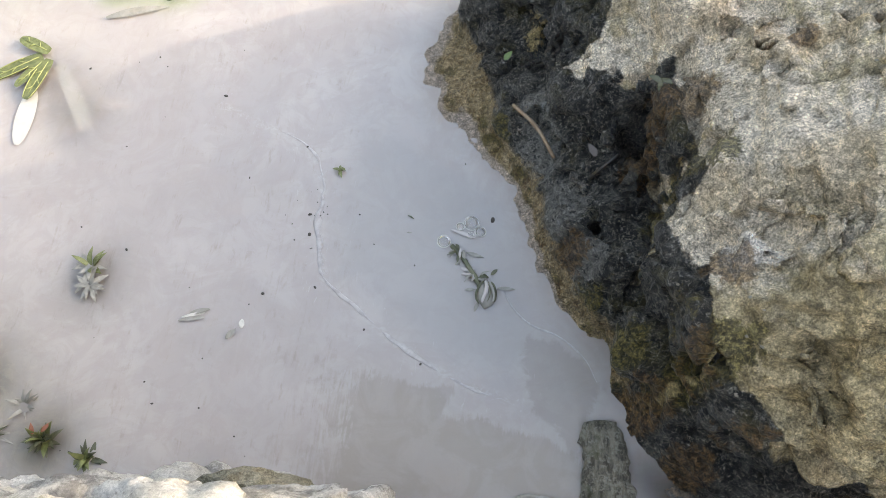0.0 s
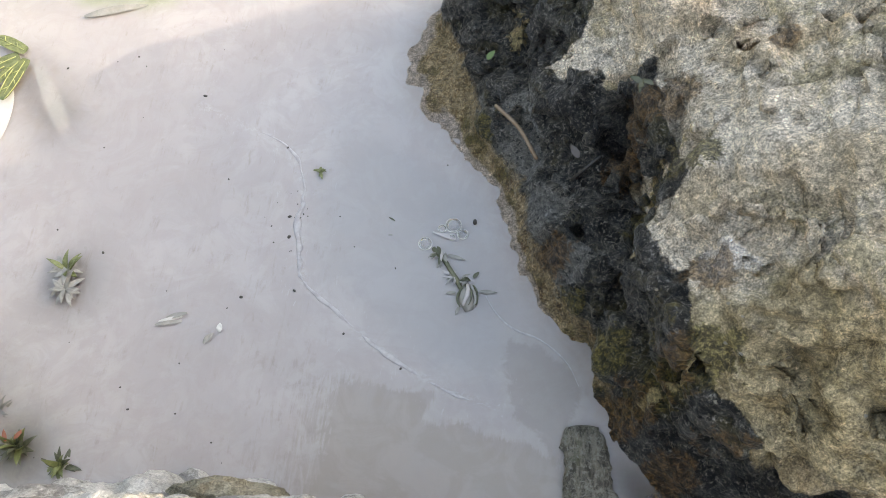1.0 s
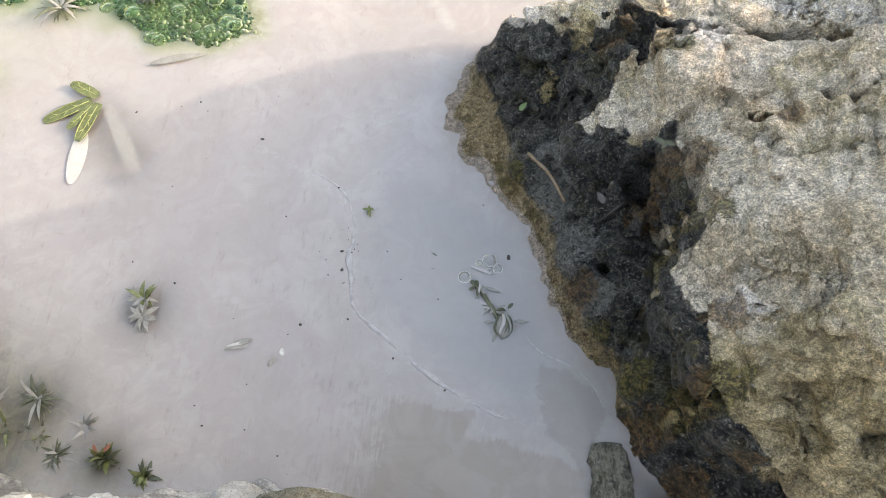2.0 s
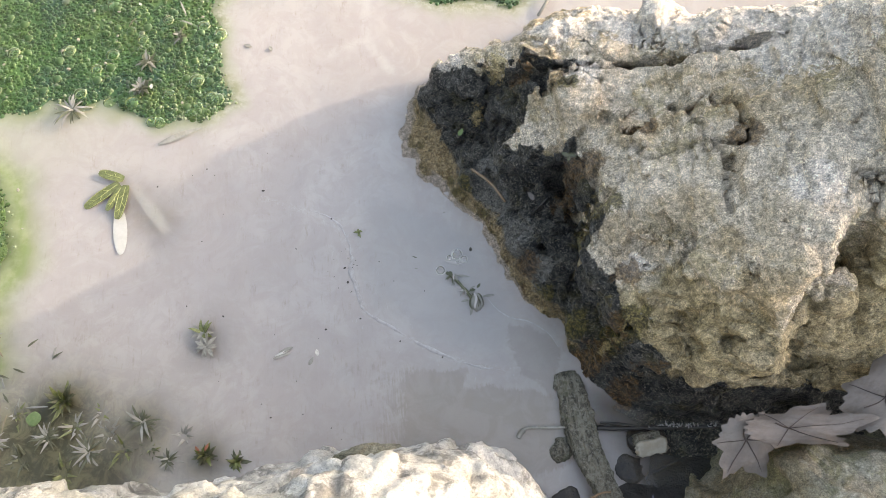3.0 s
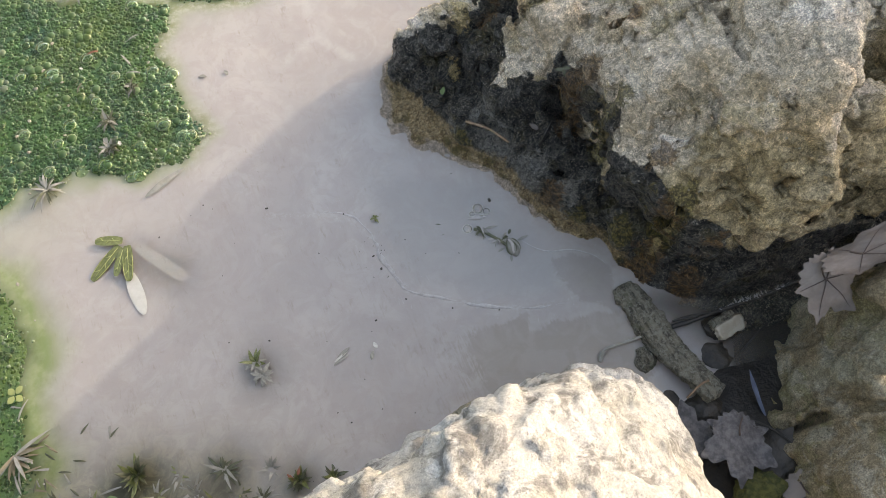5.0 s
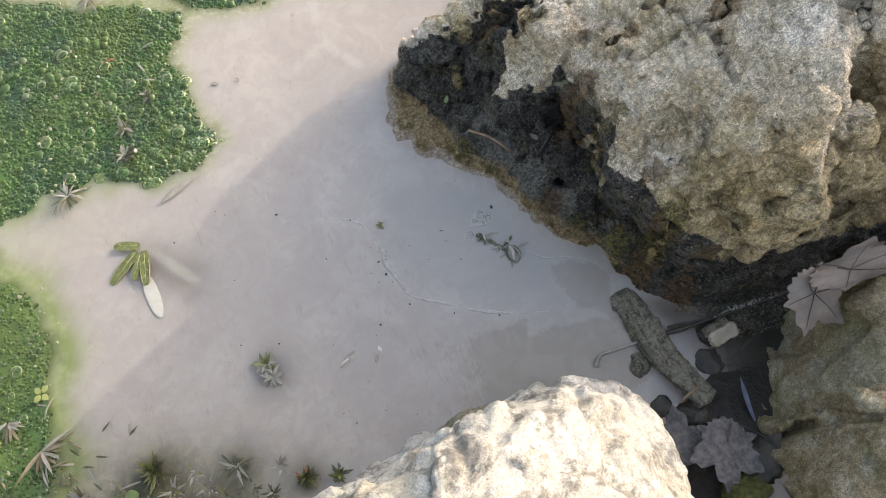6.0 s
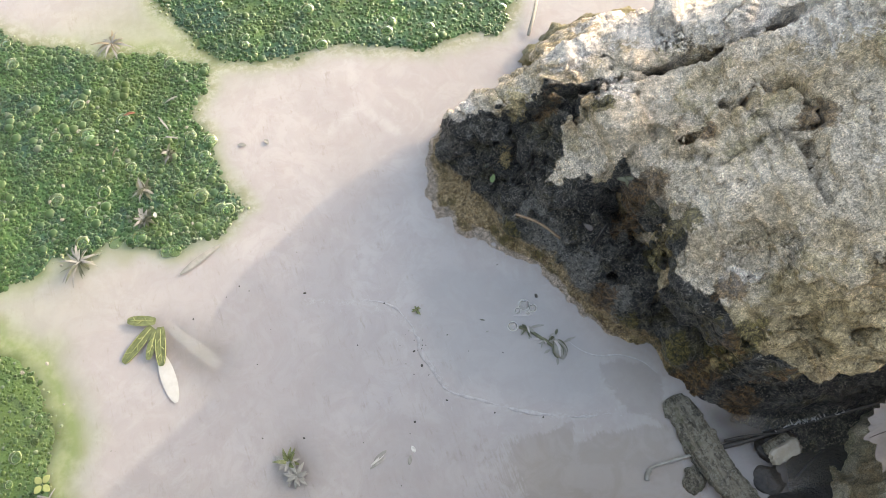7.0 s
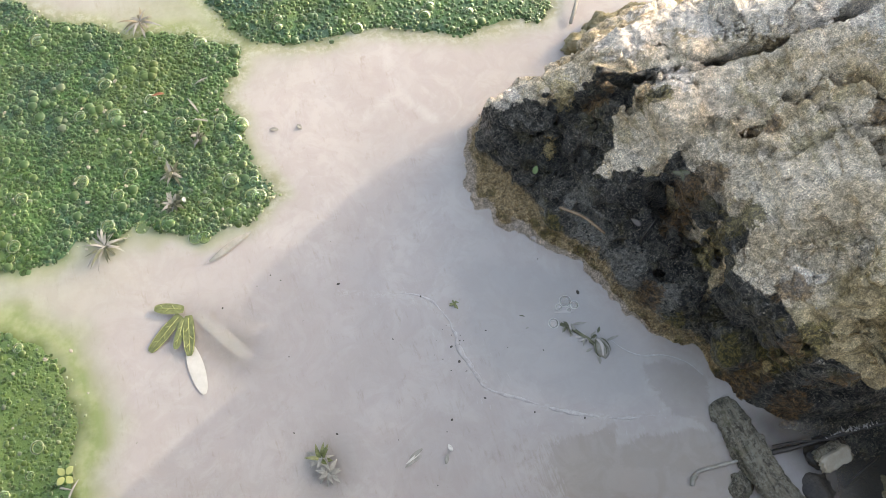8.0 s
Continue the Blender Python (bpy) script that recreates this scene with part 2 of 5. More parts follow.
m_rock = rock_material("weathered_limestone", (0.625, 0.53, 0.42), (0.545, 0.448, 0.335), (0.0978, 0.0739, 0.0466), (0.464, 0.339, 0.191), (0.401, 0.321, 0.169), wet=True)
m_front = rock_material("sunlit_limestone", (0.647, 0.627, 0.592), (0.588, 0.569, 0.534), (0.236, 0.221, 0.198), (0.519, 0.48, 0.408), (0.461, 0.441, 0.388), dapple_shade=0.7, speckle=0.35)
m_mossy = rock_material("mossy_limestone", (0.323, 0.3, 0.24), (0.265, 0.246, 0.177), (0.0588, 0.0526, 0.0365), (0.247, 0.189, 0.114), (0.176, 0.172, 0.0798), speckle=0.7)


def water_material():
    """Milky, silt-laden water: pale clay in suspension under a glossy skin, thin where weed grows."""
    k = Mat("milky_water")
    cloud = k.noise(5, 4, 0.55, 0.8)
    c = k.mixc(k.ramp(cloud, 0.38, 0.62), (0.385, 0.356, 0.342), (0.426, 0.397, 0.378))
    c = k.mixc(k.math("MULTIPLY", k.ramp(k.noise(38, 5, 0.7, 1.2), 0.42, 0.6), 0.3), c, (0.341, 0.312, 0.293))
    c = k.mixc(k.math("MULTIPLY", k.ramp(k.noise(13, 6, 0.7, 1.8), 0.46, 0.56), 0.3), c, (0.348, 0.308, 0.293))
    flow = k.node("ShaderNodeMapping")
    k.put(flow.inputs["Vector"], k.pos)
    flow.inputs["Rotation"].default_value = (0, 0, radians(38))
    flow.inputs["Scale"].default_value = (4.5, 0.8, 1.0)
    streak = k.noise(34, 5, 0.65, 1.5, flow.outputs[0])
    c = k.mixc(k.math("MULTIPLY", k.ramp(streak, 0.54, 0.7), 0.07), c, (0.467, 0.448, 0.433))
    ragged_edge = k.math("MULTIPLY", k.math("SUBTRACT", k.noise(55, 5, 0.65, 0.8), 0.5), 0.03)
    soft_edge = k.math("MULTIPLY", k.math("SUBTRACT", k.noise(17, 3, 0.5, 0.8), 0.5), 0.05)
    comb = k.math("MULTIPLY", k.math("SUBTRACT", streak, 0.5), 0.028)
    pool = k.ramp(k.math("ADD", k.attr("pool"), ragged_edge), 0.004, -0.03)
    c = k.mixc(k.math("MULTIPLY", pool, 0.5), c, (0.326, 0.319, 0.313))
    tooth = k.math("ADD", k.math("MULTIPLY", comb, 0.55), k.math("MULTIPLY", ragged_edge, 0.45))
    mud = k.ramp(k.math("ADD", k.attr("mud"), tooth), 0.0025, -0.0025)
    c = k.mixc(k.math("MULTIPLY", mud, 0.7), c, k.mixc(k.ramp(k.noise(30, 5, 0.65, 1.0), 0.4, 0.6), (0.292, 0.258, 0.225), (0.327, 0.292, 0.262)))
    dab = k.ramp(k.math("ADD", k.attr("shoal"), k.math("MULTIPLY", ragged_edge, 0.8)), 0.003, -0.002)
    c = k.mixc(k.math("MULTIPLY", dab, 0.42), c, (0.263, 0.23, 0.203))
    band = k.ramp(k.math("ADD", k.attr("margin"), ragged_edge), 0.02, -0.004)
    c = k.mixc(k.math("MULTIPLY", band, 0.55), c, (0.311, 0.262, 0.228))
    silver = k.math("MULTIPLY", k.ramp(k.math("ADD", k.attr("lip"), k.math("MULTIPLY", ragged_edge, 0.2)), 0.006, 0.0), k.ramp(k.noise(70, 6, 0.8, 2.5), 0.48, 0.6))
    c = k.mixc(k.math("MULTIPLY", silver, 0.45), c, (0.489, 0.479, 0.464))
    fleck = k.math("MULTIPLY", k.ramp(k.attr("lip"), 0.045, 0.01), k.ramp(k.noise(60, 5, 0.7, 2.0, flow.outputs[0]), 0.62, 0.7))
    c = k.mixc(k.math("MULTIPLY", fleck, 0.45), c, (0.489, 0.479, 0.464))
    # Forked sunlight caustic painted as a paler line in the water.
    c = k.mixc(k.math("MULTIPLY", k.ramp(k.attr("caustic"), 0.012, 0.0), k.ramp(k.noise(40, 5, 0.7, 1.0), 0.38, 0.6, 0.02, 0.3)), c, (0.533, 0.524, 0.509))
    c = k.mixc(k.attr("weed"), c, k.mixc(k.ramp(k.noise(24, 5, 0.65), 0.4, 0.62), (0.19, 0.245, 0.085), (0.29, 0.33, 0.17)))
    froth = k.math("MULTIPLY", k.attr("froth"), k.ramp(k.cells(330), 0.1, 0.55))
    c = k.mixc(k.math("MULTIPLY", froth, 0.45), c, k.mixc(k.ramp(k.noise(120, 4, 0.7), 0.42, 0.58), (0.274, 0.274, 0.167), (0.517, 0.498, 0.433)))
    c = k.mixc(k.attr("murk"), c, k.mixc(k.ramp(k.noise(45, 6, 0.75, 0.8), 0.42, 0.6), (0.076, 0.076, 0.0342), (0.205, 0.198, 0.106)))
    k.set(Base_Color=c, Roughness=0.16, Specular_IOR_Level=0.5, IOR=1.33)
    k.b.subsurface_method = "RANDOM_WALK"
    k.set(Subsurface_Weight=1.0, Subsurface_Radius=(1.0, 0.9, 0.8), Subsurface_Scale=0.003)
    n = k.node("ShaderNodeBump", Strength=0.25, Distance=0.002, Height=k.noise(16, 3, 0.5))
    k.put(k.b.inputs["Normal"], n.outputs[0])
    clear = k.node("ShaderNodeBsdfTransparent", Color=(0.93, 0.95, 0.9))
    mixer = k.node("ShaderNodeMixShader")
    k.put(mixer.inputs[0], k.attr("silt"))
    k.put(mixer.inputs[1], clear.outputs[0])
    k.put(mixer.inputs[2], k.b.outputs[0])
    k.put(k.t.nodes["Material Output"].inputs["Surface"], mixer.outputs[0])
    return k.m


m_water = water_material()


def plain(name, a, b, scale=40, rough=0.7, bump=0.0, bscale=200, **kw):
    k = Mat(name)
    c = k.mixc(k.ramp(k.noise(scale, 4, 0.65), 0.35, 0.65), a, b)
    c = k.mixc(k.math("MULTIPLY", k.random(), 0.35), c, tuple(v * 0.6 for v in a))
    if bump:
        k.bump(k.noise(bscale, 4, 0.65), bump)
    return k.set(Base_Color=c, Roughness=rough, **kw)


m_mud = plain("wet_dark_mud", (0.016, 0.013, 0.01), (0.045, 0.037, 0.029), 60, 0.45, 0.003, 90)
def ground_material():
    """Black mud low down, turf and bare earth on the added, unseen banks."""
    k = Mat("mud_and_turf")
    mud = k.mixc(k.ramp(k.noise(25, 4, 0.65), 0.35, 0.65), (0.007, 0.006, 0.005), (0.02, 0.015, 0.011))
    turf = k.mixc(k.ramp(k.noise(2.2, 6, 0.7), 0.42, 0.58), (0.11, 0.085, 0.055), (0.065, 0.095, 0.03))
    turf = k.mixc(k.ramp(k.noise(45, 5, 0.75), 0.45, 0.65), turf, (0.12, 0.11, 0.06))
    up = k.ramp(k.math("ADD", k.axis(2), k.math("MULTIPLY", k.noise(6, 4, 0.7), 0.15)), 0.12, 0.2)
    k.bump(k.noise(90, 5, 0.7), 0.004)
    return k.set(Base_Color=k.mixc(up, mud, turf), Roughness=k.ramp(up, 0.0, 1.0, 0.45, 0.95))


m_ground = ground_material()
def bark_material():
    """Flaking grey bark with pale lichen, its grain along y."""
    k = Mat("grey_bark")
    m = k.node("ShaderNodeMapping")
    k.put(m.inputs["Vector"], k.pos)
    m.inputs["Scale"].default_value = (1.5, 0.5, 1.5)
    grain = k.noise(110, 8, 0.78, 0.5, m.outputs[0])
    c = k.mixc(k.ramp(grain, 0.38, 0.62), (0.05, 0.044, 0.032), (0.22, 0.2, 0.155))
    c = k.mixc(k.math("MULTIPLY", k.ramp(k.noise(300, 6, 0.75), 0.5, 0.6), 0.7), c, (0.27, 0.265, 0.22))
    c = k.mixc(k.math("MULTIPLY", k.ramp(k.noise(45, 7, 0.75), 0.54, 0.6), 0.7), c, (0.24, 0.235, 0.19))
    c = k.mixc(k.math("MULTIPLY", k.ramp(k.noise(28, 6, 0.75), 0.5, 0.62), 0.7), c, (0.075, 0.075, 0.035))
    c = k.mixc(k.ramp(k.noise(70, 7, 0.75), 0.42, 0.34), c, (0.03, 0.027, 0.022))
    k.bump(k.math("ADD", grain, k.noise(60, 6, 0.7)), 0.004)
    return k.set(Base_Color=c, Roughness=0.75)


m_bark = bark_material()
m_deadleaf = plain("dry_leaf", (0.15, 0.125, 0.11), (0.235, 0.2, 0.178), 30, 0.75, 0.0008, 220)
m_greyleaf = plain("wet_grey_leaf", (0.044, 0.0422, 0.0458), (0.11, 0.106, 0.11), 130, 0.5, 0.0015, 160)
m_vein = plain("leaf_vein", (0.056, 0.036, 0.032), (0.08, 0.056, 0.048))
m_twig = plain("brown_twig", (0.24, 0.152, 0.092), (0.336, 0.24, 0.16), 90)
m_blacktwig = plain("black_twig", (0.016, 0.0144, 0.0128), (0.04, 0.036, 0.032), 90, 0.5)
m_lichen = plain("pale_lichen", (0.28, 0.296, 0.304), (0.4, 0.4, 0.4), 120)
m_chip = plain("pale_wood", (0.336, 0.296, 0.232), (0.44, 0.4, 0.336), 60, 0.8, 0.001, 200)
m_leaf = plain("olive_leaf", (0.104, 0.124, 0.04), (0.208, 0.224, 0.088), 190, 0.45, Subsurface_Weight=0.2, Subsurface_Radius=(0.0032, 0.0032, 0.0016))
m_green = plain("fresh_leaf", (0.096, 0.16, 0.048), (0.16, 0.224, 0.08), 90, 0.45)
m_darkleaf = plain("dark_weed", (0.064, 0.0704, 0.0384), (0.136, 0.136, 0.08), 90, 0.5)
m_siltleaf = plain("silted_leaf", (0.24, 0.232, 0.2), (0.336, 0.32, 0.288), 90, 0.7)
m_paleleaf = plain("bleached_leaf", (0.496, 0.48, 0.432), (0.576, 0.56, 0.512), 60, 0.35)
m_milkleaf = plain("drowned_leaf", (0.4, 0.364, 0.344), (0.464, 0.424, 0.404), 60, 0.35)
m_straw = plain("straw", (0.196, 0.157, 0.096), (0.28, 0.235, 0.168), 90)
m_lime = plain("lime_leaf", (0.304, 0.336, 0.112), (0.368, 0.384, 0.16), 90, 0.5)
m_crust = plain("tan_crust", (0.192, 0.16, 0.08), (0.36, 0.32, 0.224), 70, 0.85, 0.004, 220)
m_red = plain("reddish_leaf", (0.24, 0.072, 0.04), (0.288, 0.128, 0.072), 90)
m_speck = plain("dark_grit", (0.032, 0.028, 0.024), (0.072, 0.06, 0.048))
m_film = plain("silt_film", (0.352, 0.328, 0.316), (0.48, 0.456, 0.44), 160, 0.3)
m_blue = plain("blue_grey", (0.1, 0.125, 0.19), (0.17, 0.2, 0.28), 60, 0.3)
m_moss = plain("moss", (0.04, 0.048, 0.012), (0.104, 0.104, 0.028), 150, 0.9, 0.004, 300)


def gas(k, colour, share):
    """A bubble of gas in water: lighter inside than out, so that its rim mirrors."""
    g = k.node("ShaderNodeBsdfGlass", Color=colour, Roughness=0.03, IOR=0.78)
    mixer = k.node("ShaderNodeMixShader", Fac=share)
    k.put(mixer.inputs[1], k.b.outputs[0])
    k.put(mixer.inputs[2], g.outputs[0])
    k.put(k.t.nodes["Material Output"].inputs["Surface"], mixer.outputs[0])


def algae_material(name, rim=False):
    k = Mat(name)
    zone = k.ramp(k.noise(11, 5, 0.65), 0.38, 0.62)
    c = k.mixc(zone, (0.0265, 0.0864, 0.0242), (0.0497, 0.126, 0.0283))
    c = k.mixc(k.math("MULTIPLY", k.ramp(k.noise(7, 5, 0.65), 0.46, 0.58), 0.9), c, (0.0146, 0.0648, 0.0404))
    c = k.mixc(k.math("MULTIPLY", k.ramp(k.noise(5, 5, 0.6), 0.5, 0.64), 0.8), c, (0.0994, 0.151, 0.0363))
    # Sunlit yellow-green towards the left end, painted into the colour.
    c = k.mixc(k.math("MULTIPLY", k.ramp(k.math("ADD", k.axis(0), k.math("MULTIPLY", k.noise(9, 5, 0.65), 0.2)), -0.33, -0.53), 0.7), c, (0.133, 0.194, 0.0404))
    c = k.mixc(k.math("MULTIPLY", k.ramp(k.noise(30, 5, 0.7), 0.52, 0.64), 0.4), c, (0.0199, 0.0504, 0.0242))
    if rim:
        r = k.island()
        c = k.mixc(k.ramp(r, 0.2, 1.0, 0.0, 0.55), c, (0.15, 0.26, 0.12))
        c = k.mixc(k.ramp(r, 0.965, 0.975), c, (0.202, 0.24, 0.17))
        k.set(Coat_Weight=0.25, Coat_Roughness=0.2)
        thin = k.node("ShaderNodeBsdfTranslucent", Color=k.scale(c, 1.5))
        skin = k.node("ShaderNodeMixShader", Fac=0.45)
        k.put(skin.inputs[1], k.b.outputs[0])
        k.put(skin.inputs[2], thin.outputs[0])
        g = k.node("ShaderNodeBsdfGlass", Color=(0.8, 0.95, 0.75), Roughness=0.1, IOR=0.78)
        mixer = k.node("ShaderNodeMixShader", Fac=0.3)
        k.put(mixer.inputs[1], skin.outputs[0])
        k.put(mixer.inputs[2], g.outputs[0])
        k.put(k.t.nodes["Material Output"].inputs["Surface"], mixer.outputs[0])
    else:
        k.bump(k.noise(420, 4, 0.7), 0.001)
    return k.set(Base_Color=c, Roughness=0.5)


m_algae = algae_material("algae_slime")
m_bubble = algae_material("algae_bubbles", rim=True)
# Serves the edge foam and the pale rings drawn as bubble glints.
m_foam_glint = plain("foam_and_glint", (0.24, 0.32, 0.13), (0.4, 0.44, 0.27), 120, 0.2, Transmission_Weight=0.3, Sheen_Weight=0.5)
k = Mat("soap_clear")
k.set(Base_Color=(0.6, 0.58, 0.57), Roughness=0.05)
gas(k, (0.95, 0.95, 0.95), 0.85)
m_clear = k.m
k = Mat("green_gas_bubble")
tone = k.mixc(k.random(), (0.07, 0.16, 0.05), (0.22, 0.3, 0.17))
k.set(Base_Color=tone, Roughness=0.2)
gas(k, (0.86, 0.96, 0.78), 0.8)
m_gas = k.m

# ---- the outlines on the water ----
FOOT = [(0.052, 0.545), (0.034, 0.525), (0.018, 0.505), (0.007, 0.465), (0.01, 0.43), (0.022, 0.404), (0.044, 0.395), (0.068, 0.367), (0.09, 0.345),
        (0.107, 0.316), (0.116, 0.286), (0.124, 0.258), (0.145, 0.226), (0.173, 0.206), (0.19, 0.169), (0.205, 0.136), (0.23, 0.112), (0.275, 0.092),
        (0.34, 0.08), (0.42, 0.075), (0.52, 0.06), (0.66, 0.01), (0.95, -0.1), (1.0, 0.5), (0.7, 0.55), (0.5, 0.555), (0.36, 0.56), (0.29, 0.575),
        (0.235, 0.575), (0.19, 0.562), (0.145, 0.555), (0.1, 0.55)]
UPPER = [(0.13, 0.47), (0.168, 0.43), (0.178, 0.37), (0.186, 0.33), (0.198, 0.29), (0.192, 0.255), (0.178, 0.232), (0.196, 0.2), (0.2, 0.168), (0.228, 0.132),
         (0.28, 0.108), (0.325, 0.118), (0.352, 0.148), (0.353, 0.195), (0.372, 0.218), (0.41, 0.226), (0.52, 0.222), (0.95, 0.2), (0.95, 0.6), (0.2, 0.58)]
RIGHT = [(0.345, 0.26), (0.37, 0.19), (0.385, 0.15), (0.41, 0.12), (0.46, 0.095), (0.55, 0.06), (0.7, 0.0), (0.95, -0.1), (0.95, 0.5), (0.5, 0.56), (0.36, 0.5)]
# Outline of the dark wet face, the shaded hollow painted in with it.
WET_AND_SHADED = [(-0.05, 0.6), (0.05, 0.53), (0.084, 0.498), (0.125, 0.483), (0.165, 0.46), (0.205, 0.443), (0.177, 0.436), (0.147, 0.43), (0.14, 0.409), (0.128, 0.402), (0.112, 0.397),
       (0.133, 0.383), (0.145, 0.377), (0.163, 0.371), (0.183, 0.367), (0.188, 0.35), (0.187, 0.32), (0.195, 0.298), (0.191, 0.26), (0.18, 0.237), (0.182, 0.219),
       (0.197, 0.207), (0.2, 0.19), (0.194, 0.176), (0.212, 0.164), (0.224, 0.146), (0.25, 0.118), (0.3, 0.02), (-0.05, 0.0)]
WEED_FAR = [(-0.75, 0.525), (-0.46, 0.52), (-0.375, 0.522), (-0.32, 0.497), (-0.25, 0.49), (-0.2, 0.522), (-0.207, 0.555), (-0.217, 0.6), (-0.222, 0.67),
            (-0.19, 0.74), (-0.255, 0.79), (-0.33, 0.808), (-0.405, 0.86), (-0.475, 0.915), (-0.75, 1.0), (-0.9, 0.9)]
WEED_BACK = [(-0.205, 0.735), (-0.145, 0.704), (-0.085, 0.697), (-0.035, 0.703), (0.02, 0.668), (0.08, 0.652), (0.14, 0.65), (0.168, 0.638), (0.2, 0.667),
             (0.222, 0.70), (0.237, 0.725), (0.27, 0.72), (0.287, 0.683), (0.338, 0.676), (0.367, 0.731), (0.38, 0.95), (-0.1, 1.1), (-0.3, 0.95)]
WEED_LEFT = [(-0.9, 0.5), (-0.6, 0.49), (-0.52, 0.465), (-0.472, 0.42), (-0.455, 0.36), (-0.46, 0.31), (-0.475, 0.275), (-0.47, 0.2), (-0.52, 0.13), (-0.9, 0.1)]


# ---- large structure: ground and water ----
def ground_height(x, y):
    pond = poly_dist(x, y, [(-1.2, -0.06), (0.1, -0.05), (0.2, 0.06), (0.35, 0.06), (1.2, 0.3), (1.2, 1.3), (0.6, 1.6), (-0.5, 1.55), (-1.1, 1.2), (-1.3, 0.5)])
    pond = pond + 0.06 * fbm(x * 3.1, y * 3.1, x * 0, 3, 15) * step(0.6, 0.9, np.hypot(x, y - 0.3))
    h = np.where(pond < 0, -0.012 - 0.09 * step(0, 0.12, -pond), 0.12 * step(0.15, 1.0, pond) - 0.012 * step(0.06, 0.0, pond))
    toward = (x * SUN.x + y * SUN.y) / np.maximum(np.hypot(x, y) * math.hypot(SUN.x, SUN.y), 1e-6)
    # Unseen banks added to cut low sky light, left low towards the sun.
    h = h + 2.2 * step(0.25, 3.5, pond) * (1 - 0.9 * step(0.2, 0.75, toward))
    near = np.exp(-((x - 0.2) ** 2 + (y + 0.06) ** 2) / 0.006)
    return h + 0.02 * near + 0.006 * fbm(x * 9, y * 9, x * 0, 3, 4)


def graded(lo, hi, fine_lo, fine_hi, cell):
    """Grid lines, close in the middle and ever wider outside it."""
    mid = list(np.arange(fine_lo, fine_hi, cell))
    a, s = fine_lo, cell
    while a > lo:
        s *= 1.35
        a -= s
        mid.insert(0, a)
    a, s = mid[-1], cell
    while a < hi:
        s *= 1.35
        a += s
        mid.append(a)
    return np.array(mid)


def sheet(gx, gy, height, attrs=None, keep=None):
    x, y = np.meshgrid(gx, gy, indexing="ij")
    z = height(x, y)
    v = np.stack([x.ravel(), y.ravel(), np.broadcast_to(z, x.shape).ravel()], 1)
    i = np.arange(x.size).reshape(x.shape)
    q = np.stack([i[:-1, :-1].ravel(), i[1:, :-1].ravel(), i[1:, 1:].ravel(), i[:-1, 1:].ravel()], 1)
    if keep is not None:
        k = keep(x, y).ravel()
        q = q[k[q].all(1)]
    vals = [(n, f(x, y).ravel()) for n, f in (attrs or {}).items()]
    return v, q, vals


gv, gq, _ = sheet(graded(-60, 60, -0.8, 0.8, 0.012), graded(-60, 60, -0.5, 1.0, 0.012), ground_height)
ground = part("ground", mesh_from("ground", gv, gq), m_ground)
tagged(ground, "dark wet mud bed with added unseen banks round the pool", "ground", kind="structure")


SPOTS = [(-0.382, 0.15, 0.03), (-0.30, 0.12, 0.03), (-0.23, 0.085, 0.022), (-0.41, 0.10, 0.05), (-0.33, 0.07, 0.035), (-0.233, 0.212, 0.026), (-0.33, 0.395, 0.03), (-0.295, 0.365, 0.03)]


def weeds(x, y):
    w = 0.012 * fbm(x * 30, y * 30, x * 0, 3, 8)
    return np.minimum(np.minimum(poly_dist(x, y, WEED_FAR), poly_dist(x, y, WEED_BACK)), poly_dist(x, y, WEED_LEFT)) + w


def silt(x, y):
    s = mix(0.12, 1.0, step(-0.03, 0.004, weeds(x, y))) + 0.24 * np.clip(fbm(x * 15, y * 15, x * 0, 3, 18), -0.3, 1) * step(0.0, -0.03, weeds(x, y))
    for a, b, r in SPOTS:
        s = s * (1 - 0.42 * np.exp(-((x - a) ** 2 + (y - b) ** 2) / r ** 2))
    s = np.maximum(s, 0.08 * step(-0.40, -0.43, x) * step(0.5, 0.44, y))
    hollow = step(0.0, 0.035, (x - 0.188) + 0.35 * (y - 0.08)) * step(0.14, 0.1, y)
    puddle = 0.55 * np.exp(-((x - 0.205) ** 2 + (y - 0.055) ** 2) / 0.0022)
    return np.clip(s * (1 - hollow * (0.97 - puddle)), 0, 1)


LIP = [(-0.171, 0.387), (-0.09, 0.356), (-0.068, 0.32), (-0.066, 0.285), (-0.058, 0.25), (-0.05, 0.233), (-0.02, 0.212), (0.012, 0.19), (0.05, 0.17), (0.084, 0.158), (0.11, 0.156)]
POOL = LIP + [(0.13, 0.2), (0.11, 0.27), (0.1, 0.33), (0.03, 0.4), (0.0, 0.47), (-0.06, 0.46), (-0.12, 0.40)]
MUD = [(-0.031, 0.078), (-0.025, 0.111), (-0.018, 0.145), (-0.002, 0.164), (0.025, 0.159), (0.06, 0.16), (0.054, 0.138), (0.082, 0.14), (0.106, 0.133), (0.133, 0.131),
       (0.15, 0.123), (0.163, 0.105), (0.166, 0.05), (0.1, 0.03), (-0.03, 0.03)]
MUD2 = [(0.118, 0.162), (0.11, 0.185), (0.114, 0.207), (0.138, 0.201), (0.16, 0.188), (0.17, 0.172), (0.163, 0.155), (0.157, 0.132), (0.15, 0.12), (0.144, 0.134), (0.134, 0.141), (0.122, 0.147)]
RIM = [(0.088, 0.246), (0.1, 0.228), (0.115, 0.216), (0.137, 0.209), (0.157, 0.194), (0.167, 0.177)]


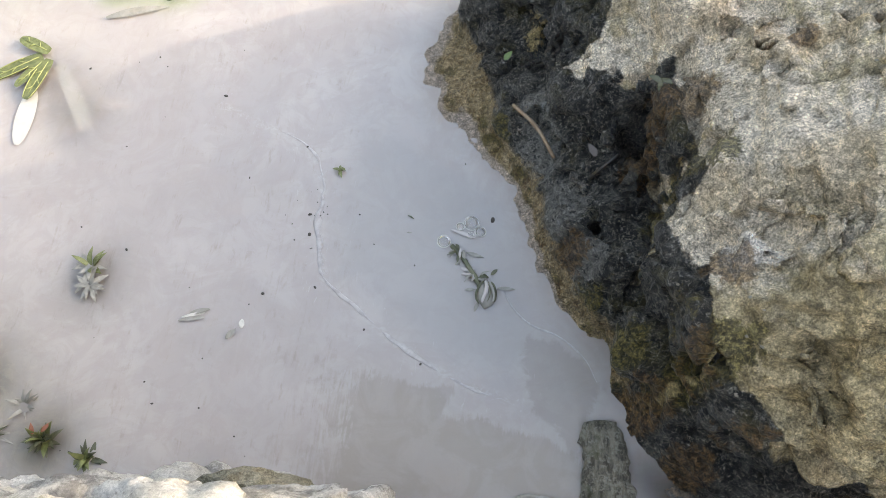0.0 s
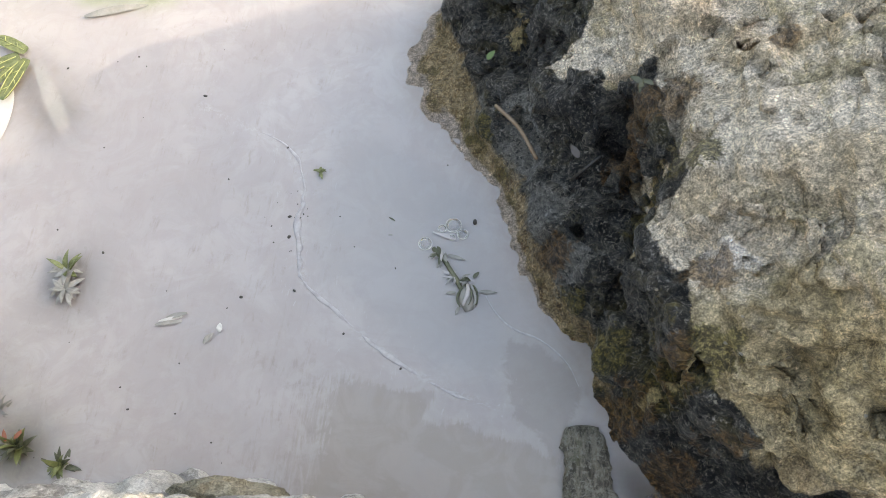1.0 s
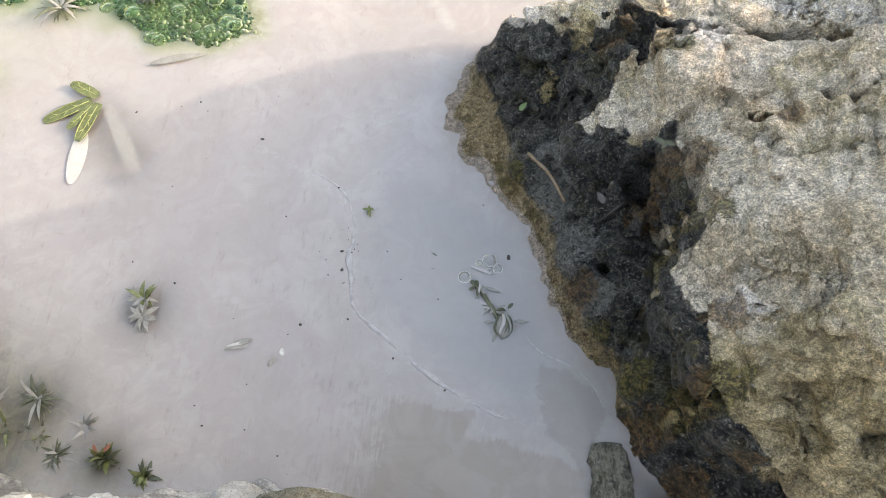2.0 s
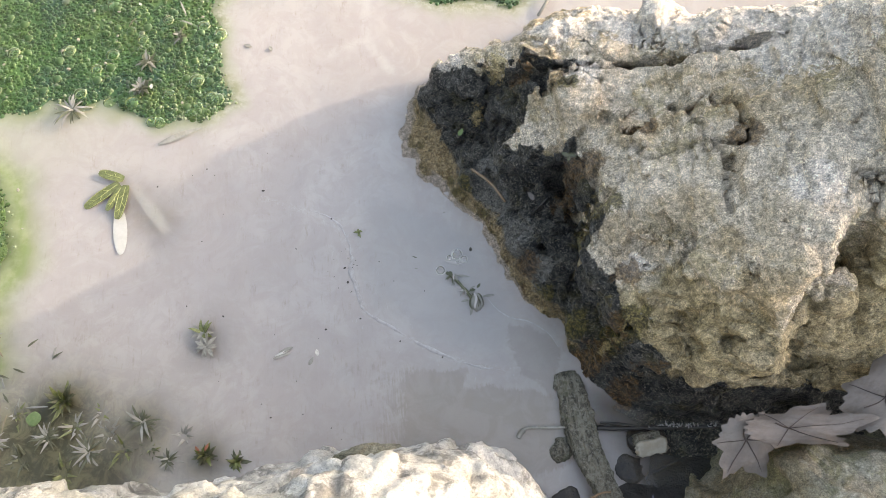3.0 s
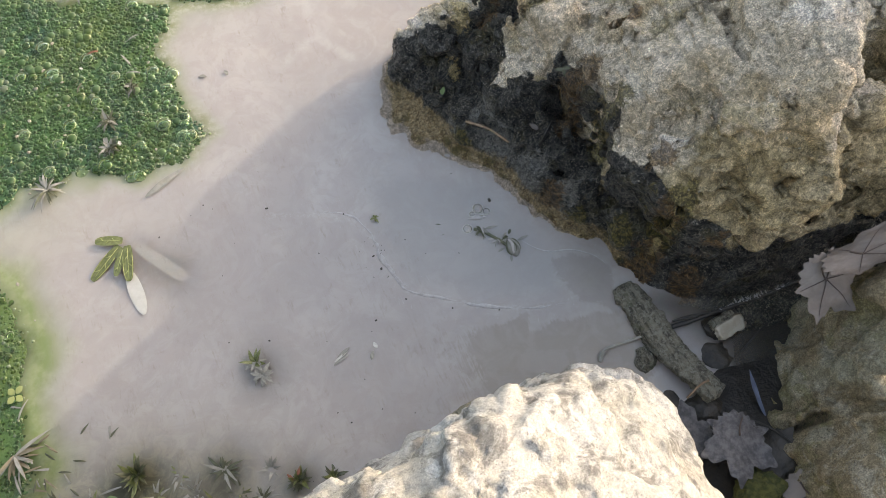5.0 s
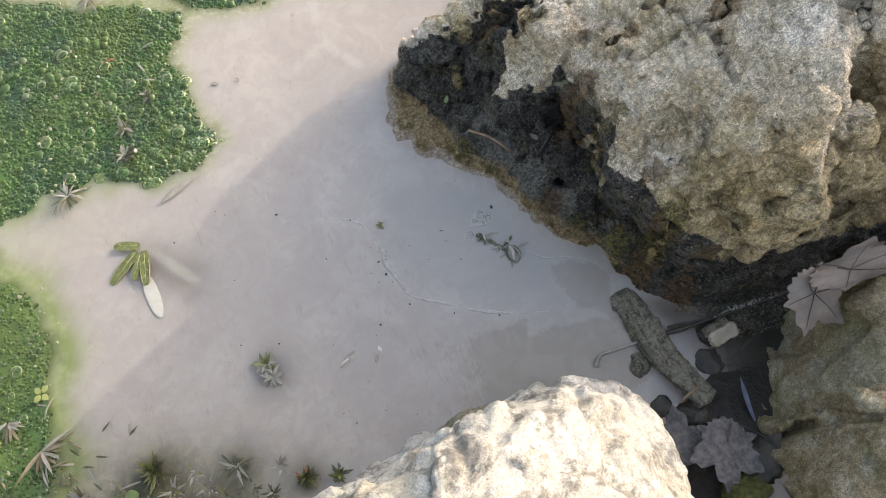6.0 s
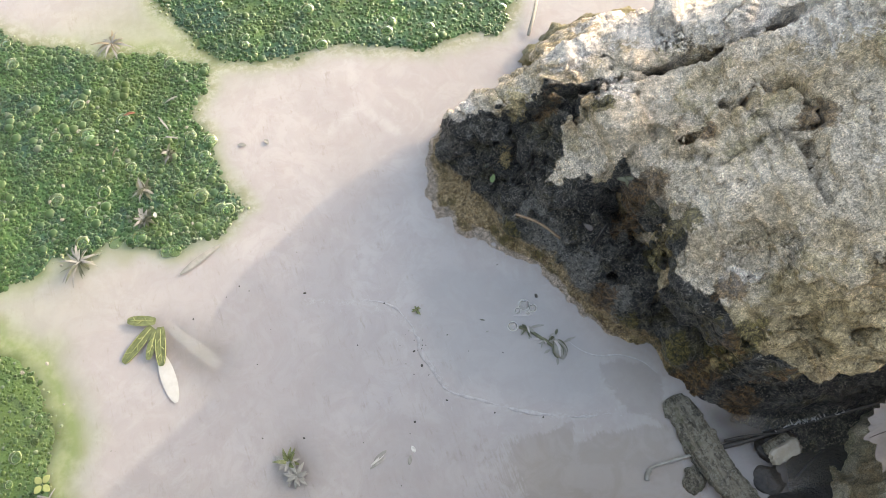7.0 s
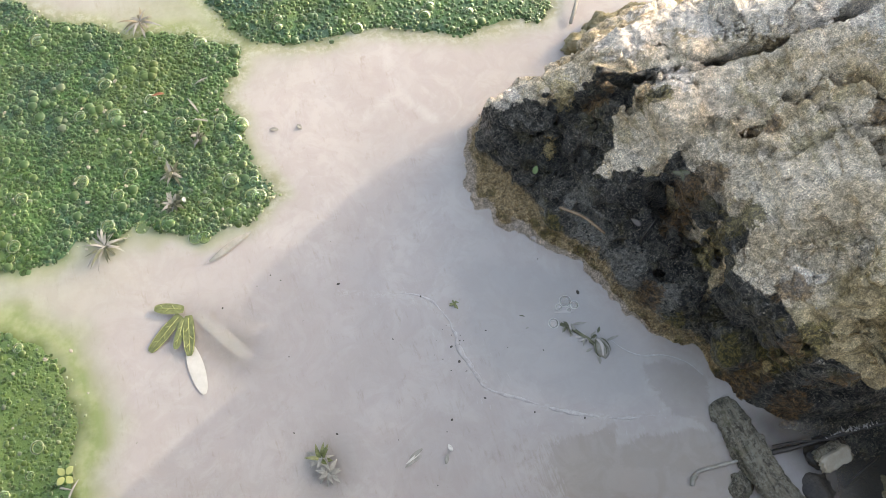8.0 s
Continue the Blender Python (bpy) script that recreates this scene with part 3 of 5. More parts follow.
water_attrs = {
    "silt": silt,
    "pool": lambda x, y: np.clip(poly_dist(x, y, POOL), -0.05, 0.05) + 0.05 * step(0.29, 0.42, y),
    "mud": lambda x, y: np.clip(poly_dist(x, y, MUD), -0.05, 0.05) * mix(0.07, 1.0, step(-0.03, 0.03, x)),
    "shoal": lambda x, y: np.clip(poly_dist(x, y, MUD2), -0.05, 0.05),
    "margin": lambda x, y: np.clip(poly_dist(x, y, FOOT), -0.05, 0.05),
    "lip": lambda x, y: np.clip(line_dist(x, y, LIP), 0, 0.06),
    "caustic": lambda x, y: np.clip(line_dist(x, y, [(-0.03, 0.69), (-0.034, 0.65), (-0.034, 0.609), (-0.087, 0.589), (-0.034, 0.609), (-0.004, 0.557)]), 0, 0.06),
    "weed": lambda x, y: np.clip(0.75 * step(0.02, -0.02, weeds(x, y)) + 0.8 * step(0.05, -0.01, poly_dist(x, y, WEED_LEFT) + 0.012 * fbm(x * 25, y * 25, x * 0, 3, 28)) + 0.55 * np.exp(-((x + 0.29) ** 2 + 3 * (y - 0.79) ** 2) / 0.02) + 0.3 * np.exp(-(0.5 * (x + 0.56) ** 2 + 4 * (y - 0.49) ** 2) / 0.012), 0, 0.9),
    "froth": lambda x, y: np.exp(-((weeds(x, y) + 0.004) / 0.008) ** 2) * np.clip(step(0.6, 0.66, y) + np.exp(-((x + 0.215) ** 2 + (y - 0.53) ** 2) / 0.002), 0, 1),
    "murk": lambda x, y: np.clip(sum(0.34 * np.exp(-((x - a) ** 2 + (y - b) ** 2) / (1.5 * r * r)) for a, b, r in SPOTS[:5]) + 0.9 * np.exp(-((x + 0.48) ** 2 + 2.2 * (y - 0.08) ** 2) / 0.022), 0, 0.85),
}
wv, wq, wa = sheet(graded(-1.6, 1.6, -0.7, 0.5, 0.004), graded(-0.3, 1.8, -0.02, 0.85, 0.004),
                   lambda x, y: 0.0003 * fbm(x * 20, y * 20, x * 0, 2, 5), water_attrs)
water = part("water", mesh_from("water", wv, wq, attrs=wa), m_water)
tagged(water, "milky grey-beige silty water of a shallow pool", "water", kind="structure")


# ---- rocks ----
def big_rock(x, y, z, pits=()):
    df = poly_dist(x + 0 * y, y + 0 * x, FOOT) + 0.005 * fbm(x * 55, y * 55, 0 * x, 3, 97)
    du = poly_dist(x + 0 * y, y + 0 * x, UPPER)
    dr = poly_dist(x + 0 * y, y + 0 * x, RIGHT)
    k = mix(0.3, 0.75, step(0.15, 0.27, y)) - 0.4 * step(0.47, 0.5, y)
    inset = 0.034 * np.exp(-((y - 0.448) / 0.042) ** 2) * step(0.16, 0.1, x)
    lower = (df + inset + k * z) / np.sqrt(1 + k * k)
    lower = smin(lower, (df + 4.0 * z) / 4.12, 0.004)
    slope = 0.112 + 0.8 * (x - 0.116) - 0.04 * (y - 0.448)
    shelf = 0.058 + 0.38 * (x - 0.161) + 0.08 * (y - 0.312) + 0.05 * step(0.23, 0.17, y)
    cap = mix(shelf, slope, step(0.325, 0.375, y))
    cap = np.minimum(cap, 0.15 - 0.06 * step(0.3, 0.2, y))
    lower = smax(lower, 0.75 * (z - cap))
    lower = smin(lower, np.sqrt((x - 0.19) ** 2 + (y - 0.192) ** 2 + (z - 0.055) ** 2) - 0.02, 0.012)
    far = half(x, y, z, (-0.139, 0.204, 0.969), (0.271, 0.422, 0.182))
    rise = half(x, y, z, (-0.558, 0.208, 0.803), (0.301, 0.29, 0.243))
    crest = z - 0.286 - 0.14 * np.clip(x - 0.32, -0.1, 0.25)
    top = np.minimum(far, np.maximum(rise, crest))
    facet = half(x, y, z, (-0.8, 0.0, 0.6), (0.211, 0.25, 0.178)) - 0.06 * step(0.36, 0.42, y)
    nose = half(x, y, z, (-0.549, -0.715, 0.433), (0.26, 0.153, 0.196))
    front = half(x, y, z, (0.599, -0.65, 0.467), (0.33, 0.162, 0.25))
    upper = smax(du[..., :] + 0.0 * z, top)
    upper = smax(smax(upper, facet, 0.005), smax(nose, front, 0.004), 0.004)
    upper = smax(upper, 0.085 + 0.25 * np.maximum(0.0, 0.13 - y) + 0.06 * step(0.22, 0.27, x) * step(0.16, 0.1, y) - z, 0.015)
    # The 0.27 rise past x 0.5 is added, unseen, to block low sun.
    rtop = (z - np.maximum(0.298 - 1.5 * (0.228 - y) + 0.25 * (x - 0.42), 0.27 * step(0.5, 0.62, x))) / 1.82
    right = smax(dr + 0.25 * (z - 0.1), rtop, 0.012)
    right = smax(right, 0.11 - z, 0.012)
    knob = np.sqrt((x - 0.365) ** 2 + (y - 0.172) ** 2 + (0.55 * (z - 0.195)) ** 2) - 0.027
    lobe = np.sqrt((0.8 * (x - 0.395)) ** 2 + (y - 0.152) ** 2 + (z - 0.145) ** 2) - 0.034
    right = smin(right, smin(knob, lobe, 0.01), 0.006)
    # Unseen hump added to keep the low sun off the rock beside it.
    sun_block = 0.085 * (np.sqrt(((x - 0.67) / 0.13) ** 2 + ((y - 0.19) / 0.09) ** 2 + ((z - 0.2) / 0.23) ** 2) - 1)
    right = smin(right, sun_block, 0.02)
    f = smin(smin(lower, upper, 0.006), right, 0.004)
    back = half(x, y, z, (0.0, 0.83, 0.55), (0.35, 0.49, 0.17)) - 0.016 * np.exp(-((x - 0.24) / 0.05) ** 2) - 0.03 * step(0.14, 0.08, x)
    f = smax(f, back, 0.012)
    band = np.abs(f) < 0.03
    bx, by, bz = (np.broadcast_to(a, f.shape)[band] for a in (x, y, z))
    warp = 0.4 * fbm(bx * 30, by * 30, bz * 30, 2, 41)
    lump = 0.003 * fbm(bx * 17, by * 17, bz * 19, 3, 11) + 0.003 * fbm(bx * 34 + warp, by * 34 + warp, bz * 52, 3, 21, ridged=True)
    lump += 0.006 * np.clip(vnoise(bx * 75 + warp, by * 75, bz * 75, 91) - 0.45, 0, 1)
    ply = 3.0 * fbm(bx * 10 + 3, by * 10, bz * 20, 3, 61) + 0.5 * warp
    lump += 0.009 * (np.floor(ply) + step(0.42, 0.58, ply - np.floor(ply)) - ply)
    veins = fbm(bx * 13 + 0.4 * warp, by * 13, bz * 15, 3, 101)
    lump += 0.011 * np.clip(1 - np.abs(veins) / 0.045, 0, 1) * step(0.0, 0.3, fbm(bx * 8, by * 8, bz * 8, 1, 102))
    chips = 2.5 * fbm(bx * 45, by * 45, bz * 60, 2, 66)
    lump += 0.003 * (np.floor(chips) + step(0.35, 0.65, chips - np.floor(chips)) - chips) - 0.003
    f[band] += lump * (0.3 + 0.7 * step(0.004, 0.035, bz) + 0.35 * step(0.02, 0.05, bz) * step(0.13, 0.09, bz))
    # joints and hollows in the stone
    jx = x + 0 * y + 0.012 * fbm(x * 42, y * 42, 0 * x, 4, 77)
    jy = y + 0 * x + 0.012 * fbm(x * 42, y * 42, 0 * x + 5, 4, 78)
    joint = line_dist(jx, jy, [(0.112, 0.487), (0.141, 0.46), (0.175, 0.447), (0.219, 0.436), (0.255, 0.434), (0.274, 0.427), (0.313, 0.416), (0.36, 0.41)])
    wide = 0.0022 + 0.0055 * np.exp(-((x - 0.262) / 0.022) ** 2) + 0.0025 * np.exp(-((x - 0.16) / 0.022) ** 2) + 0.0016 * fbm(x * 70, y * 70, 0 * x, 2, 79)
    depth = np.minimum(wide - joint, top + 0.034)
    depth = np.minimum(depth, z - cap + 0.02 + 0.1 * step(0.15, 0.2, x))
    f = smax(f, depth, 0.0012)
    for path, w, deep in (([(0.222, 0.352), (0.246, 0.336), (0.262, 0.345), (0.28, 0.362), (0.298, 0.372)], 0.0026, 0.018),
                          ([(0.318, 0.32), (0.306, 0.296), (0.296, 0.276), (0.29, 0.262)], 0.0017, 0.018),
                          ([(0.298, 0.372), (0.312, 0.352), (0.318, 0.32)], 0.0026, 0.016),
                          ([(0.16, 0.447), (0.168, 0.425), (0.182, 0.41)], 0.002, 0.014),
                          ([(0.06, 0.455), (0.085, 0.44), (0.1, 0.425), (0.13, 0.42)], 0.002, 0.014),
                          ([(0.1, 0.46), (0.108, 0.445), (0.121, 0.428)], 0.0022, 0.014)):
        g = line_dist(jx, jy, path)
        f = smax(f, np.minimum(w - g, f + deep), 0.002)
    for cx, cy, cz, r, sx in pits:
        ball = np.sqrt(((x - cx) / sx) ** 2 + (y - cy) ** 2 + (0.45 * (z - cz)) ** 2) - r
        near = np.abs(ball) < 0.02
        px, py, pz = (np.broadcast_to(a, ball.shape)[near] for a in (x, y, z))
        ball[near] += 0.5 * r * fbm(px * 70, py * 70, pz * 70, 2, 88)
        f = smax(f, -ball, 0.003)
    return f


PITS = [(0.252, 0.154, 0.189, 0.0095, 1.0), (0.287, 0.134, 0.187, 0.0115, 1.2), (0.213, 0.171, 0.115, 0.013, 1.0), (0.157, 0.287, 0.036, 0.005, 1.6), (0.387, 0.193, 0.232, 0.019, 1.4), (0.31, 0.118, 0.14, 0.009, 1.3)]
for px, py, pr, ps in ((0.212, 0.372, 0.006, 1.3), (0.176, 0.347, 0.022, 1.3), (0.2, 0.29, 0.012, 0.8), (0.345, 0.12, 0.012, 1.2), (0.18, 0.421, 0.008, 1.4), (0.258, 0.434, 0.011, 2.0),
                       (0.238, 0.347, 0.005, 1.4), (0.295, 0.285, 0.008, 0.8), (0.272, 0.367, 0.006, 1.6), (0.1, 0.44, 0.006, 1.6), (0.235, 0.26, 0.004, 1.5)):
    col = np.arange(0.0, 0.36, 0.002)
    inside = np.flatnonzero(big_rock(np.full((1, 1, 1), px), np.full((1, 1, 1), py), col[None, None, :])[0, 0] < 0)
    if len(inside):
        PITS.append((px, py, col[inside[-1]] - 0.7 * pr, pr * 0.85, ps))


def roughen(v, q, amp, scale, seed):
    """Fine chipped relief along the normals."""
    n = normals(v, q)
    a, b, c = v[:, 0] * scale, v[:, 1] * scale, v[:, 2] * scale
    d = 0.7 * fbm(a, b, c, 3, seed) + 0.6 * fbm(a * 0.5, b * 0.5, c * 0.5, 2, seed + 5, ridged=True)
    crease = np.clip(1 - np.abs(fbm(a * 0.28, b * 0.28, c * 0.34, 3, seed + 9)) / 0.05, 0, 1) * step(0.0, 0.25, fbm(a * 0.12, b * 0.12, c * 0.12, 2, seed + 12))
    d = d - 1.6 * crease
    return v + n * (amp * d)[:, None]


def dice(i, j, k, seed):
    """Even random numbers in -1..1 on the points of a lattice."""
    n = (i * 374761393 + j * 668265263 + k * 1274126177 + seed * 974711) & 0xFFFFFFFF
    n = ((n ^ (n >> 13)) * 1103515245) & 0xFFFFFFFF
    n = ((n ^ (n >> 16)) * 2246822519) & 0xFFFFFFFF
    return ((n ^ (n >> 15)) & 0xFFFFFF) / 8388607.5 - 1


def facets(v, q, amp, scale, seed, sharp=16, calm=0.0):
    """Broken faces: each cell of a jittered lattice tilts its share of the surface its own way."""
    p = v * scale
    base = np.floor(p - 0.5).astype(np.int64)
    total, weight = np.zeros(len(v)), np.zeros(len(v))
    for corner in range(8):
        i, j, k = (base[:, d] + (corner >> d & 1) for d in range(3))
        off = [p[:, d] - (c + 0.5 + 0.36 * dice(i, j, k, seed + d)) for d, c in enumerate((i, j, k))]
        w = np.exp(-sharp * (off[0] ** 2 + off[1] ** 2 + off[2] ** 2))
        tilt = sum(dice(i, j, k, seed + 10 + d) * off[d] for d in range(3)) + 0.4 * dice(i, j, k, seed + 20)
        total += w * tilt
        weight += w
    if calm:
        total = total * step(0.0, calm, v[:, 2])
    return v + normals(v, q) * (amp * total / np.maximum(weight, 1e-9))[:, None]


CRACKS = [([(0.175, 0.447), (0.219, 0.436), (0.255, 0.434), (0.313, 0.416), (0.36, 0.41)], 0.004), ([(0.223, 0.33), (0.231, 0.309), (0.255, 0.311), (0.275, 0.311), (0.306, 0.302)], 0.003),
          ([(0.129, 0.437), (0.122, 0.427), (0.103, 0.425), (0.079, 0.446), (0.053, 0.461)], 0.0026), ([(0.185, 0.368), (0.194, 0.339), (0.192, 0.314), (0.193, 0.276), (0.186, 0.246)], 0.003),
          ([(0.272, 0.367), (0.278, 0.325), (0.293, 0.284), (0.287, 0.264), (0.283, 0.237)], 0.0032), ([(0.374, 0.248), (0.409, 0.237), (0.433, 0.23), (0.464, 0.226)], 0.004),
          ([(0.36, 0.2), (0.356, 0.173), (0.352, 0.14)], 0.004), ([(0.09, 0.49), (0.13, 0.468), (0.16, 0.455)], 0.0026)]

bv, bq = surface(lambda x, y, z: big_rock(x, y, z, PITS), (-0.03, -0.16, -0.03), (0.99, 0.62, 0.45), 0.0041)
bv = facets(bv, bq, 0.013, 15, 201, 50, 0.06)
bv = facets(bv, bq, 0.0045, 38, 231, 50, 0.05)
bv, bq = refine(bv, bq)
bv = facets(bv, bq, 0.0013, 110, 261, 40, 0.03)
bv = roughen(bv, bq, 0.0009, 120, 31)
bv = roughen(bv, bq, 0.0007, 280, 36)
wander = [bv[:, i] + 0.006 * fbm(bv[:, 0] * 55, bv[:, 1] * 55, bv[:, 2] * 55, 3, 141 + i) for i in (0, 1)]
crack = np.zeros(len(bv))
for path, w in CRACKS:
    crack = np.maximum(crack, np.exp(-(line_dist(*wander, path) / w) ** 2))
crack *= step(0.02, 0.05, bv[:, 2]) * (0.55 + 0.45 * fbm(bv[:, 0] * 40, bv[:, 1] * 40, bv[:, 2] * 40, 2, 150))
bv = bv - normals(bv, bq) * (0.008 * crack)[:, None]
wet = step(0.006, -0.006, poly_dist(bv[:, 0], bv[:, 1], WET_AND_SHADED) + 0.008 * fbm(bv[:, 0] * 60, bv[:, 1] * 60, bv[:, 2] * 60, 3, 93))
# Wet underside, with the overhang's shade painted in as the same dark.
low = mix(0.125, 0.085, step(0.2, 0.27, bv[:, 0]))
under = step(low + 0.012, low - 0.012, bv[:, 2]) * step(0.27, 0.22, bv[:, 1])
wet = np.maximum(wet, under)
foot = step(0.032, 0.006, bv[:, 2]) * step(0.13, 0.2, bv[:, 1]) * mix(0.8, 1.0, step(0.3, 0.4, bv[:, 1]))
brow = step(0.25, 0.21, bv[:, 2]) * step(0.23, 0.17, bv[:, 1]) + 0.8 * step(0.3, 0.45, bv[:, 0]) * step(0.25, 0.15, bv[:, 1])


def stains(v, *spots):
    """One round each place, falling off with its radius."""
    out = np.zeros(len(v))
    for a, b, r in spots:
        out = np.maximum(out, np.exp(-((v[:, 0] - a) ** 2 + (v[:, 1] - b) ** 2) / (r * r)))
    return out


# White crust spots; those along the far ridge also paint in its sunlight.
white = stains(bv, (0.066, 0.52, 0.017), (0.199, 0.43, 0.02), (0.18, 0.5, 0.03), (0.273, 0.514, 0.07), (0.33, 0.455, 0.055), (0.39, 0.4, 0.06), (0.42, 0.5, 0.09), (0.34, 0.24, 0.025), (0.214, 0.212, 0.013))
rust = stains(bv, (0.139, 0.455, 0.014), (0.038, 0.417, 0.022), (0.134, 0.266, 0.018), (0.206, 0.207, 0.014), (0.19, 0.153, 0.022), (0.186, 0.33, 0.02), (0.238, 0.345, 0.012), (0.312, 0.307, 0.018), (0.225, 0.115, 0.02))
moss = stains(bv, (0.064, 0.376, 0.022), (0.15, 0.226, 0.02), (0.172, 0.185, 0.018), (0.179, 0.419, 0.013), (0.208, 0.165, 0.018), (0.2, 0.28, 0.016), (0.1, 0.33, 0.012))
buff = stains(bv, (0.095, 0.453, 0.01), (0.12, 0.488, 0.015), (0.205, 0.16, 0.006), (0.196, 0.3, 0.005))
earth = stains(bv, (0.25, 0.25, 0.03), (0.225, 0.35, 0.026), (0.274, 0.206, 0.018), (0.285, 0.15, 0.03), (0.23, 0.145, 0.026), (0.2, 0.38, 0.02), (0.16, 0.43, 0.02), (0.205, 0.25, 0.02), (0.33, 0.33, 0.03), (0.27, 0.4, 0.02))
earth = np.maximum(earth, 0.75 * step(0.36, 0.4, bv[:, 0]) * step(0.225, 0.2, bv[:, 1]))
grey = stains(bv, (0.105, 0.352, 0.026), (0.125, 0.305, 0.026), (0.105, 0.385, 0.02), (0.15, 0.26, 0.016), (0.06, 0.4, 0.015)) * step(0.1, 0.05, bv[:, 2])
drown = step(0.006, 0.0, bv[:, 2]) * step(0.19, 0.26, bv[:, 1])
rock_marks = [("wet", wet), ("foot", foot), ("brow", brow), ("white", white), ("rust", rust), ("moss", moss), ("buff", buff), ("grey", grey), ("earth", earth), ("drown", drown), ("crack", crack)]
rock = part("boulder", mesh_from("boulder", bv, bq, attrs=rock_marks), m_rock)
tagged(rock, "large weathered grey limestone boulder with dark wet mossy foot", "rock")

FRONT = [(-0.75, 0.05), (-0.4, 0.058), (-0.33, 0.05), (-0.27, 0.036), (-0.24, 0.038), (-0.17, 0.056), (-0.09, 0.064), (-0.03, 0.064), (0.05, 0.062), (0.092, 0.042),
         (0.115, 0.0), (0.11, -0.12), (0.06, -0.3), (-0.75, -0.35)]


def front_rock(x, y, z):
    d = poly_dist(x + 0 * y, y + 0 * x, FRONT)
    f = d + 0.12 * (z - 0.1)
    f = smax(f, (z - 0.292 - 0.1 * (y - 0.03) + 0.1 * (x + 0.08)) + 0.05 * np.exp(-((x + 0.26) / 0.05) ** 2), 0.03)
    f = smax(f, half(x, y, z, (0.66, 0.08, 0.74), (0.03, 0.016, 0.232)), 0.03)
    f = smax(f, half(x, y, z, (0.0, 0.8, 0.6), (0.0, 0.05, 0.262)), 0.02)
    band = np.abs(f) < 0.04
    bx, by, bz = (np.broadcast_to(a, f.shape)[band] for a in (x, y, z))
    f[band] += 0.009 * fbm(bx * 15, by * 15, bz * 15, 3, 51) + 0.005 * fbm(bx * 38, by * 38, bz * 38, 3, 52, ridged=True)
    return f


fv, fq = surface(front_rock, (-0.62, -0.22, -0.03), (0.14, 0.09, 0.33), 0.0045)
fv = facets(fv, fq, 0.012, 20, 301, 34)
fv, fq = refine(fv, fq)
fv = facets(fv, fq, 0.0022, 60, 331, 34)
fv = roughen(fv, fq, 0.0009, 110, 61)
fv = roughen(fv, fq, 0.0006, 260, 66)
front = part("foreground_rock", mesh_from("foreground_rock", fv, fq), m_front)
tagged(front, "pale sunlit limestone rock at the near edge of the pool", "rock")

SIDE = [(0.258, -0.046), (0.282, -0.018), (0.302, 0.012), (0.328, 0.034), (0.368, 0.052), (0.43, 0.055), (0.55, 0.03), (0.8, -0.1), (0.8, -0.4), (0.3, -0.4),
        (0.215, -0.18), (0.215, -0.1), (0.248, -0.064)]


def side_rock(x, y, z):
    d = poly_dist(x + 0 * y, y + 0 * x, SIDE)
    f = (d + 0.3 * (z - 0.04)) * 0.93
    # Rise past x 0.44 is added to hold off the low sun.
    f = smax(f, z - 0.14 - 0.1 * (x - 0.35) - 0.35 * np.clip(x - 0.44, 0, 0.2), 0.03)
    band = np.abs(f) < 0.04
    bx, by, bz = (np.broadcast_to(a, f.shape)[band] for a in (x, y, z))
    f[band] += 0.008 * fbm(bx * 16, by * 16, bz * 16, 3, 71) + 0.004 * fbm(bx * 40, by * 40, bz * 40, 2, 72, ridged=True)
    g = line_dist(x + 0 * y, y + 0 * x, [(0.23, -0.06), (0.27, -0.058), (0.3, -0.075), (0.34, -0.07)])
    return smax(f, np.minimum(0.004 - g, f + 0.014), 0.006)


sv, sq = surface(side_rock, (0.19, -0.3, -0.03), (0.62, 0.1, 0.2), 0.0045)
sv = facets(sv, sq, 0.014, 17, 401, 34)
sv, sq = refine(sv, sq)
sv = facets(sv, sq, 0.002, 60, 431, 34)
sv = roughen(sv, sq, 0.001, 110, 81)
sv = roughen(sv, sq, 0.001, 250, 86)
side = part("mossy_rock", mesh_from("mossy_rock", sv, sq), m_mossy)
tagged(side, "grey-green mossy rock beside the wet hollow", "rock")


# ---- algae ----
def mat_height(pts):
    def h(x, y):
        d = poly_dist(x, y, pts) + 0.012 * fbm(x * 30, y * 30, x * 0, 3, 8)
        return -0.013 + 0.0145 * step(0.014, -0.02, d) + 0.003 * fbm(x * 28, y * 28, x * 0, 3, 9)
    return h


def ball_mesh(level):
    bm = bmesh.new()
    bmesh.ops.create_icosphere(bm, subdivisions=level, radius=1.0)
    v = np.array([p.co[:] for p in bm.verts])
    f = np.array([[p.index for p in q.verts] for q in bm.faces])
    bm.free()
    return v, f


SMALL, ROUND = ball_mesh(1), ball_mesh(2)


def scatter_balls(centres, radii, squash=0.8):
    vs, fs, at = [], [], 0
    for chosen, (v, f) in ((radii < 0.0013, SMALL), (radii >= 0.0013, ROUND)):
        c, r = centres[chosen], radii[chosen]
        if len(c):
            vs.append((c[:, None, :] + r[:, None, None] * v[None] * np.array([1, 1, squash])).reshape(-1, 3))
            fs.append((f[None] + at + np.arange(len(c))[:, None, None] * len(v)).reshape(-1, 3))
            at += len(c) * len(v)
    return np.concatenate(vs), np.concatenate(fs)


